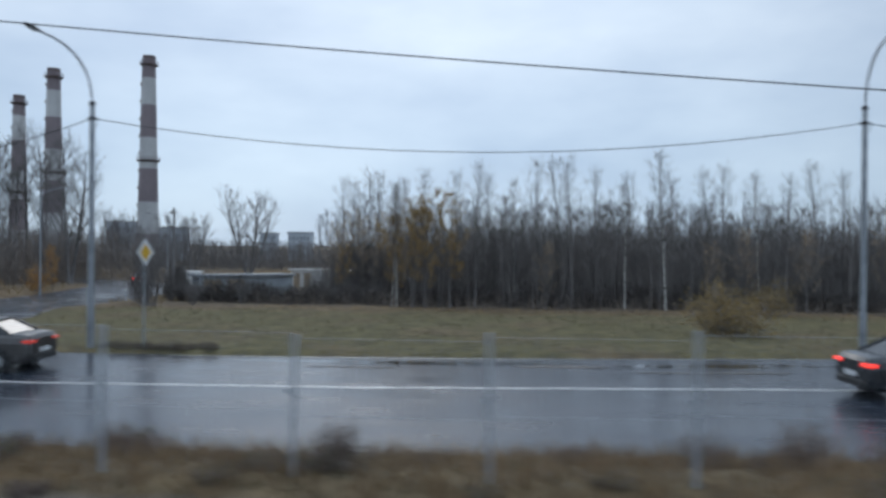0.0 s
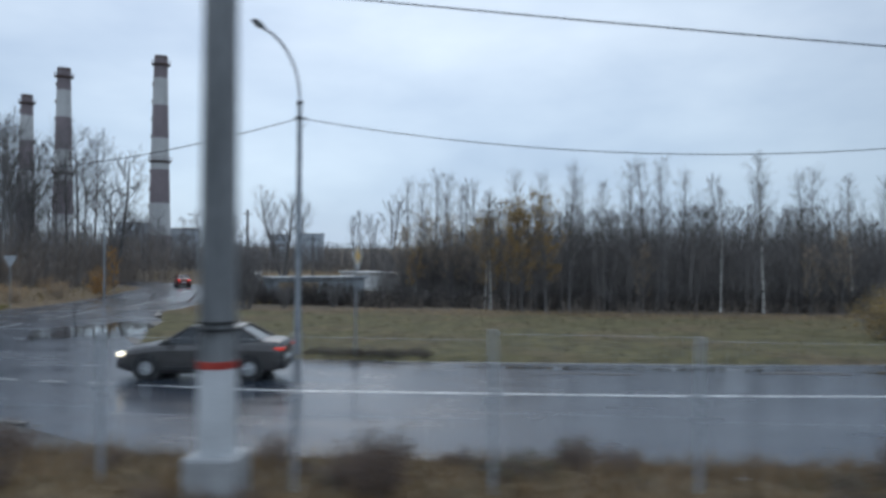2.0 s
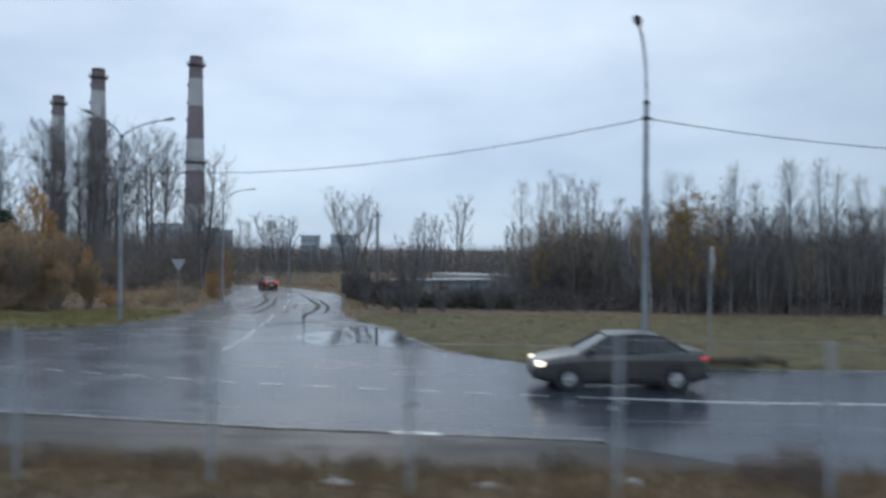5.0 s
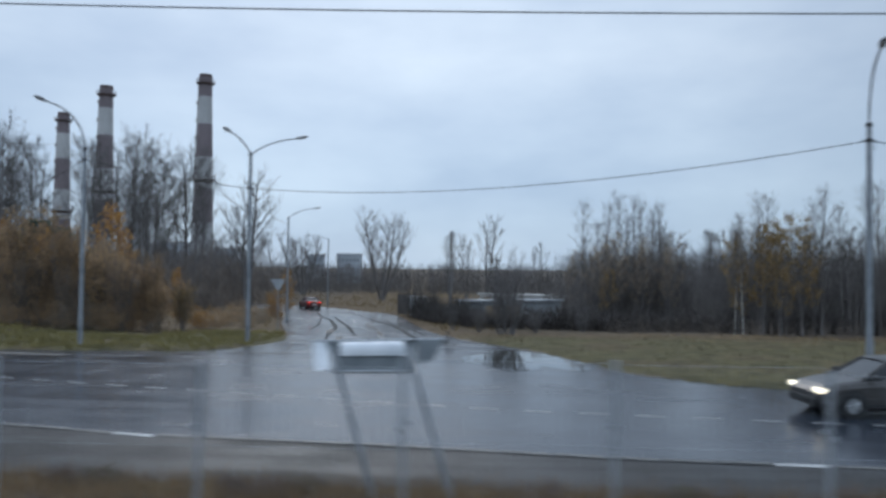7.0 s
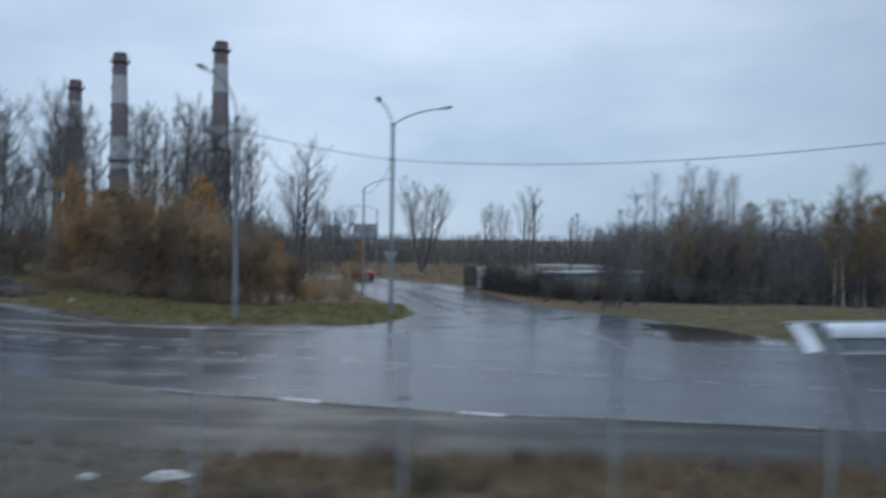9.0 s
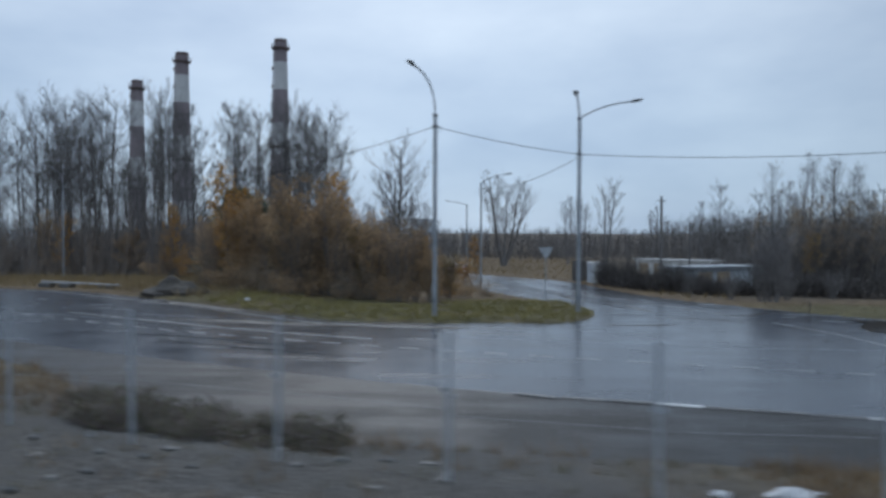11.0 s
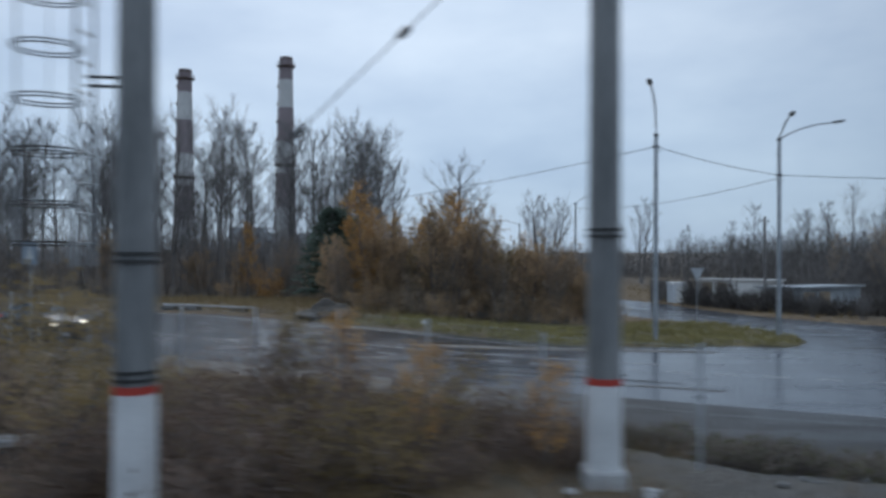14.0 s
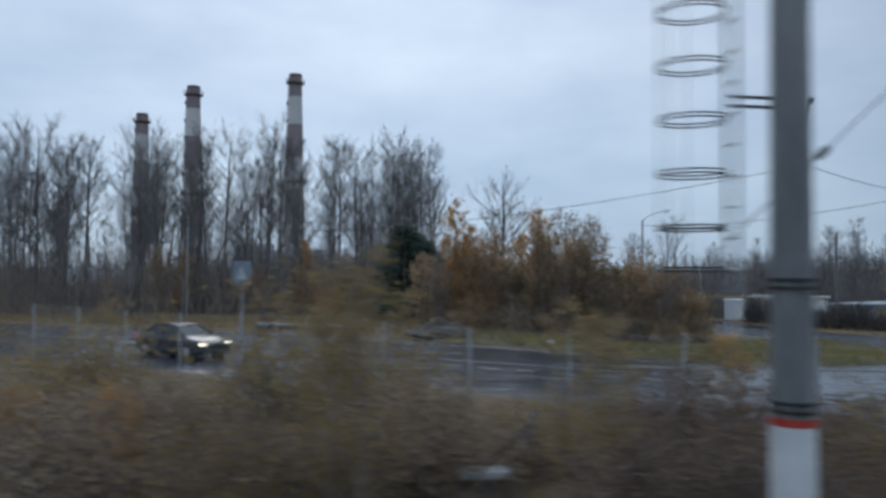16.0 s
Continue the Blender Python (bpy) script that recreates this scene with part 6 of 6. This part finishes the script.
# ---- thickets, hedge and grasses: what nobody could count ----
def thicket(name, label, places, heights, mat_, seed, twigs=10, r0=0.018, reach=0.5, width=0.010, lean=0.5, rise=(-0.2, 1.1)):
    r = random.Random(seed)
    sh = Shape()
    for (u, v), h in zip(places, heights):
        p = at(u, v)
        pts = wander(r, p - Vector((0, 0, 0.1)), (r.uniform(-lean, lean), r.uniform(-lean, lean), 1), h, 3, 0.32 * lean, 0.05)
        sh.tube(pts, [r0, r0 * 0.8, r0 * 0.5, r0 * 0.12], 3, caps=False)
        for _ in range(twigs):
            f = r.uniform(0.05, 1.0)
            i = min(2, int(f * 3))
            q = pts[i].lerp(pts[i + 1], f * 3 - i)
            end = q + Vector((r.uniform(-1, 1), r.uniform(-1, 1), r.uniform(*rise))) * reach * h / 4 * r.uniform(0.6, 1.5)
            sliver(sh, q, end, width, r)
    return tagged(part(name, sh, mat_), label, "undergrowth", kind="stuff")


rn = random.Random(8)
pl = [(u, v + (11 if u < -6 else 0)) for u, v in ((rn.uniform(-15.5, 36), rn.uniform(46.6, 57)) for _ in range(4600))]
thicket("thicket", "dense bare brushwood filling the birch wood", pl, [K * rn.uniform(2.4, 5.6) * (0.5 + 0.5 * min(1, (u + 16) / 8)) for u, v in pl], TWIG_WOOD, 1, 15, 0.020, 0.55, 0.013, 0.2, (0.2, 1.5))
pl = [(u, v + (11 if u < -6 else 0)) for u, v in ((rn.uniform(-13.5, 34), rn.uniform(45.2, 52)) for _ in range(420))]
thicket("thicket", "slim grey trunks of young alders in the wood", pl, [K * rn.uniform(4.6, 7.4) * (0.6 + 0.4 * min(1, (u + 14) / 8)) for u, v in pl], TWIG_WOOD, 9, 26, 0.045, 0.42, 0.009, 0.1, (0.3, 1.4))
pl = [(rn.uniform(-114, -44), rn.uniform(60, 92)) for _ in range(4400)]
thicket("thicket", "bare brown undergrowth beneath tall trees", pl, [K * rn.uniform(1.8, 6.2) for _ in pl], BRUSH, 2, 14, 0.03, 0.8, 0.020, 0.3, (0.0, 1.3))
pl = [(rn.uniform(-95, 70), rn.uniform(122, 150)) for _ in range(3600)]
thicket("thicket", "far dark belt of bare woodland", pl, [K * rn.uniform(3.6, 6.4) * (0.8 if -60 < u < -6 else 1.1) for u, v in pl], TWIG_WOOD, 3, 26, 0.05, 0.6, 0.034, 0.2, (0.1, 1.3))
pl = [(rn.uniform(-113, -47), rn.uniform(64, 88)) for _ in range(1700)]
thicket("thicket", "slim bare saplings between the tall trees", pl, [K * rn.uniform(4.0, 8.6) for _ in pl], TWIG_RED, 6, 18, 0.035, 0.42, 0.013, 0.18, (0.2, 1.4))
pl = [(rn.uniform(-6, 46), rn.uniform(90, 114)) for _ in range(1500)]
thicket("thicket", "far grey woodland beyond the birches", pl, [K * rn.uniform(4.0, 7.5) for _ in pl], TWIG_WOOD, 7, 22, 0.05, 0.5, 0.026, 0.2, (0.1, 1.3))
pl = [(rn.uniform(-12, 40), rn.uniform(58, 84)) for _ in range(2200)]
thicket("thicket", "deep dark brushwood behind the birches", pl, [K * rn.uniform(3.0, 5.8) for _ in pl], TWIG_WOOD, 4, 20, 0.04, 0.6, 0.024, 0.25, (0.0, 1.3))
pl = [(rn.uniform(-14, 24), rn.uniform(40.4, 44.5)) for _ in range(900)]
thicket("scrub", "low reddish brown scrub along the wood", pl, [K * rn.uniform(0.3, 1.1) for _ in pl], BRUSH, 5, 10, 0.008, 0.9, 0.008)

hedge_line = ((-26.0, 59.8), (-23.5, 53.6), (-20.8, 48.0), (-17.5, 47.2), (-13, 46.6), (-6, 46.0), (4, 46.2), (16, 46.0), (30, 46.4))
hl = [(a[0] + (b[0] - a[0]) * q / 16, a[1] + (b[1] - a[1]) * q / 16) for a, b in zip(hedge_line[:-1], hedge_line[1:]) for q in range(16)]
hedge_kind = tagged(new("hedge_bush"), "dark rounded hedge bush in a row", "bush", "hedge bushes")
sh = Shape()
rh = random.Random(12)
for k in range(420):
    t, ph = rh.uniform(0, 6.28), math.asin(rh.uniform(0, 1))
    d = Vector((math.cos(t) * math.cos(ph), math.sin(t) * math.cos(ph), math.sin(ph)))
    lump = 1 + 0.35 * math.sin(3 * t + 1) * math.cos(ph) + 0.25 * math.sin(5 * t + 4 * ph)
    a = Vector((d.x * 0.95, d.y * 0.8, d.z * 1.2)) * rh.uniform(0.35, 1.0) * lump
    sliver(sh, a, a + d * rh.uniform(0.2, 0.6) + Vector((rh.uniform(-.15, .15), rh.uniform(-.15, .15), rh.uniform(0, .3))), 0.022, rh)
    leaf_at(sh, a, rh.uniform(0.05, 0.12), rh)
part("crown", sh, HEDGE, hedge_kind)
gone, prev = 9.0, hl[0]
for a in hl:
    gone += K * math.hypot(a[0] - prev[0], a[1] - prev[1])
    prev = a
    if gone > 0.85:
        gone = 0
        sc = rh.uniform(0.8, 1.15)
        plant(hedge_kind, a[0], a[1] + rh.uniform(-.2, .2), sc, rh.uniform(0, 6.28), K * (0.95 + 0.035 * (a[1] - 38)) / 1.25 / sc * rh.uniform(0.6, 1.2))


def tufts(name, label, places, lengths, mat_, seed, blades=7, w=0.007, lay=0.5):
    r = random.Random(seed)
    sh = Shape()
    for (u, v), ln in zip(places, lengths):
        p = at(u, v)
        for _ in range(blades):
            q = p + Vector((r.uniform(-.12, .12), r.uniform(-.12, .12), -0.02))
            end = q + Vector((r.gauss(0, lay), r.gauss(0, lay), 1)).normalized() * ln * r.uniform(0.5, 1.2)
            sliver(sh, q, end, w, r)
    return tagged(part(name, sh, mat_), label, "grass", kind="stuff")


def near_place():
    u = rn.uniform(-47, 17)
    edge = float(along(NEAR_EDGE, u))
    return u, rn.uniform(6.9, edge - 0.1)


pl = [p for p in (near_place() for _ in range(8200)) if not (-41.3 < p[0] < -31.0 and p[1] < 10.9 and rn.random() < 0.94)]
tufts("verge_grass", "brown and yellow withered grass on the verge", pl, [rn.uniform(0.14, 0.5) for _ in pl], BLADES, 21, 7, 0.008)
pl = [p for p in (near_place() for _ in range(2200)) if not (-40 < p[0] < -33.0 and rn.random() < 0.5)]
tufts("verge_grass", "green grass among withered stalks on the verge", pl, [rn.uniform(0.08, 0.22) for _ in pl], BLADES_GREEN, 22, 6, 0.008)
pl = []
while len(pl) < 5200:
    u, v = rn.uniform(-23, 26), rn.uniform(20.2, 40)
    if float(road_depth(u, v)) < -0.12:
        pl.append((u, v))
tufts("lawn_grass", "short green and yellow lawn grass", pl, [rn.uniform(0.06, 0.16) for _ in pl], BLADES_GREEN, 23, 6, 0.010, 0.7)
pl = []
while len(pl) < 1500:
    u = rn.uniform(-47, -30.4)
    v = rn.uniform(27, 38.5)
    if -6 < float(road_depth(u, v)) < -0.1:
        pl.append((u, v))
tufts("corner_grass", "longer green grass on the corner", pl, [rn.uniform(0.10, 0.30) for _ in pl], CORNER_GRASS, 24, 8, 0.014, 0.5)
tufts("corner_grass", "withered yellow grass on the corner", pl, [rn.uniform(0.12, 0.32) for _ in pl], CORNER_GRASS, 27, 8, 0.014, 0.6)
pl = []
while len(pl) < 3000:
    u, v = rn.uniform(-84, -46), rn.uniform(33, 62)
    if float(road_depth(u, v)) < -0.5:
        pl.append((u, v))
tufts("dry_grass", "tall straw-coloured grass beyond the road", pl, [rn.uniform(0.3, 0.8) for _ in pl], STRAW, 25, 7, 0.014, 0.35)
pl = []
while len(pl) < 1600:
    u, v = rn.uniform(-66, -20), rn.uniform(44, 116)
    if float(road_depth(u, v)) < -0.6:
        pl.append((u, v))
tufts("dry_grass", "straw-coloured grass along the side street", pl, [rn.uniform(0.3, 0.7) for _ in pl], STRAW, 26, 8, 0.02, 0.4)



def fallen(name, label, places, mat_, seed, size):
    """Flat curled leaves lying loose in the grass."""
    r = random.Random(seed)
    sh = Shape()
    for u, v in places:
        p = at(u, v) + Vector((0, 0, r.uniform(0.02, 0.07)))
        a, ln = r.uniform(0, 6.28), size * r.uniform(0.6, 1.3)
        x = Vector((math.cos(a), math.sin(a), r.uniform(-.3, .3))) * ln
        y = Vector((-math.sin(a), math.cos(a), r.uniform(-.5, .5))) * ln * 0.42
        sh.face([p - x, p - y, p + x, p + y])
    return tagged(part(name, sh, mat_), label, "leaves", kind="stuff")


rl = random.Random(88)
for mat_, word, n, seed in ((LEAF_YELLOW, "yellow", 1500, 1), (LEAF_ORANGE, "orange", 700, 2)):
    pl = []
    while len(pl) < n:
        u, v = rl.uniform(-13, 25), 43.5 - abs(rl.gauss(0, 4.5))
        if v > 21 and float(road_depth(u, v)) < -0.1:
            pl.append((u, v))
    fallen("fallen_leaves", "fallen %s leaves scattered on the lawn" % word, pl, mat_, seed, 0.07)

# ---- small things ----
heap = tagged(new("soil_heap"), "heap of dark dug soil beside the road", "soil heap")
bm = bmesh.new()
bmesh.ops.create_icosphere(bm, subdivisions=4, radius=1)
for vtx in bm.verts:
    c = vtx.co
    k = 1 + 0.22 * noise.noise(c * 2.1) + 0.10 * noise.noise(c * 6)
    vtx.co = Vector((c.x * 1.9 * k, c.y * 1.5 * k, 1.05 * (1 - 0.9 * math.hypot(c.x, c.y)) * k if c.z > 0 else -0.1))
hm = bpy.data.meshes.new("soil_heap")
bm.to_mesh(hm)
bm.free()
hm.materials.append(SOIL)
part("mound", hm, SOIL, heap)
heap.matrix_basis = Matrix.Translation(at(-49.6, 36.2))

blk = empty("concrete_block", at(-48.78, 9.95), "low whitewashed concrete block among the bank weeds", "concrete block", turn=4)
sh = Shape()
sh.box((-0.15, -0.12, -0.1), (0.15, 0.12, 0.30))
soften(part("base", sh, KERB_GREY, blk, "bare grey concrete foot"), 0.02)
sh = Shape()
sh.box((-0.36, -0.2, 0.30), (0.36, 0.2, 0.41))
soften(part("cap", sh, FOOTING, blk, "whitewashed cap"), 0.025)
plank = empty("plank", at(-48.4, 10.45), "dark blue painted plank leaning in the weeds", "plank", turn=58)
sh = Shape()
sh.box((-0.06, -0.02, -0.1), (0.06, 0.02, 1.25), 0, Matrix.Rotation(radians(38), 4, "Y"))
soften(part("board", sh, PLANK_BLUE, plank), 0.006)
slab = empty("fallen_barrier", at(-56.6, 40.4), "long dirty white barrier rail lying on dark blocks", "barrier", turn=-16)
sh = Shape()
sh.tube([(-3.4, 0, 0.34), (3.2, 0, 0.28)], [0.07, 0.07], 8)
part("rail", sh, FOOTING, slab, "dirty white fallen rail")
for x in (-2.9, -1.2, 2.2):
    sh = Shape()
    sh.box((x - 0.5, -0.25, -0.1), (x + 0.5, 0.25, 0.25))
    soften(part("support", sh, KERB_GREY, slab, "grey concrete block"), 0.03)


def crumple(name, label, u, v, size, mat_, seed, category="litter", z=None):
    bm = bmesh.new()
    bmesh.ops.create_icosphere(bm, subdivisions=2, radius=1)
    for vtx in bm.verts:
        c = vtx.co.copy()
        k = 1 + 0.5 * noise.noise(c * 1.7 + Vector((seed, 0, 0))) + 0.25 * noise.noise(c * 4.1 + Vector((0, seed, 0)))
        vtx.co = Vector((c.x * k * size[0], c.y * k * size[1], max(-0.3, c.z) * k * size[2] * 0.8)) * 0.75
    me_ = bpy.data.meshes.new(name)
    bm.to_mesh(me_)
    bm.free()
    me_.materials.append(mat_)
    ob = tagged(new(name, me_), label, category, "litter")
    ob.matrix_basis = Matrix.Translation(at(u, v, z) + Vector((0, 0, size[2] * 0.25)))
    return ob


crumple("plastic_bag", "crumpled white plastic bag on the roadside", -44.95, 33.05, (0.26, 0.2, 0.16), BAG, 1)
crumple("plastic_bag", "small white scrap on the wet road", -44.0, 29.8, (0.2, 0.12, 0.07), BAG, 2)
crumple("plastic_bag", "small white scrap on the wet road", -50.6, 36.0, (0.2, 0.12, 0.08), BAG, 3)
crumple("plastic_bag", "torn white plastic sheet in the grass", -31.1, 8.5, (0.44, 0.24, 0.12), BAG, 4)
crumple("plastic_bag", "white scrap in the grass", -31.9, 8.3, (0.14, 0.1, 0.08), BAG, 5)
crumple("plastic_bag", "white scrap on the verge", -15.6, 8.6, (0.26, 0.14, 0.07), BAG, 6)
crumple("plastic_bag", "white scrap on the verge", -17.4, 9.3, (0.2, 0.12, 0.06), BAG, 7)
crumple("plastic_bag", "white scrap on the verge", -14.4, 7.5, (0.2, 0.14, 0.08), BAG, 8)
crumple("plastic_bag", "white scrap on the verge", -3.4, 8.7, (0.10, 0.08, 0.06), BAG, 9)
crumple("plastic_bag", "white scrap on the verge", -13.9, 9.0, (0.12, 0.12, 0.16), BAG, 10)
crumple("plastic_bag", "crumpled blue plastic in the gravel", -36.9, 11.2, (0.34, 0.22, 0.12), BAG_BLUE, 11)
crumple("plastic_bag", "white scrap on the verge", -17.2, 8.2, (0.24, 0.16, 0.08), BAG, 13)
for k in range(26):
    u, v = rn.uniform(-40, -34.4), rn.uniform(7.4, 10.4)
    crumple("stone", "grey stone in the gravel patch", u, v, (rn.uniform(.05, .16), rn.uniform(.05, .12), rn.uniform(.03, .09)), KERB_GREY, 40 + k, "stone")
for u, v, s in ((-41.25, 8.95, 0.16), (-41.3, 8.8, 0.12), (-42.1, 8.9, 0.13)):
    crumple("rubble", "broken whitewashed lump of a pole footing", u, v, (s, s * 0.8, s * 0.6), FOOTING, u, "rubble")
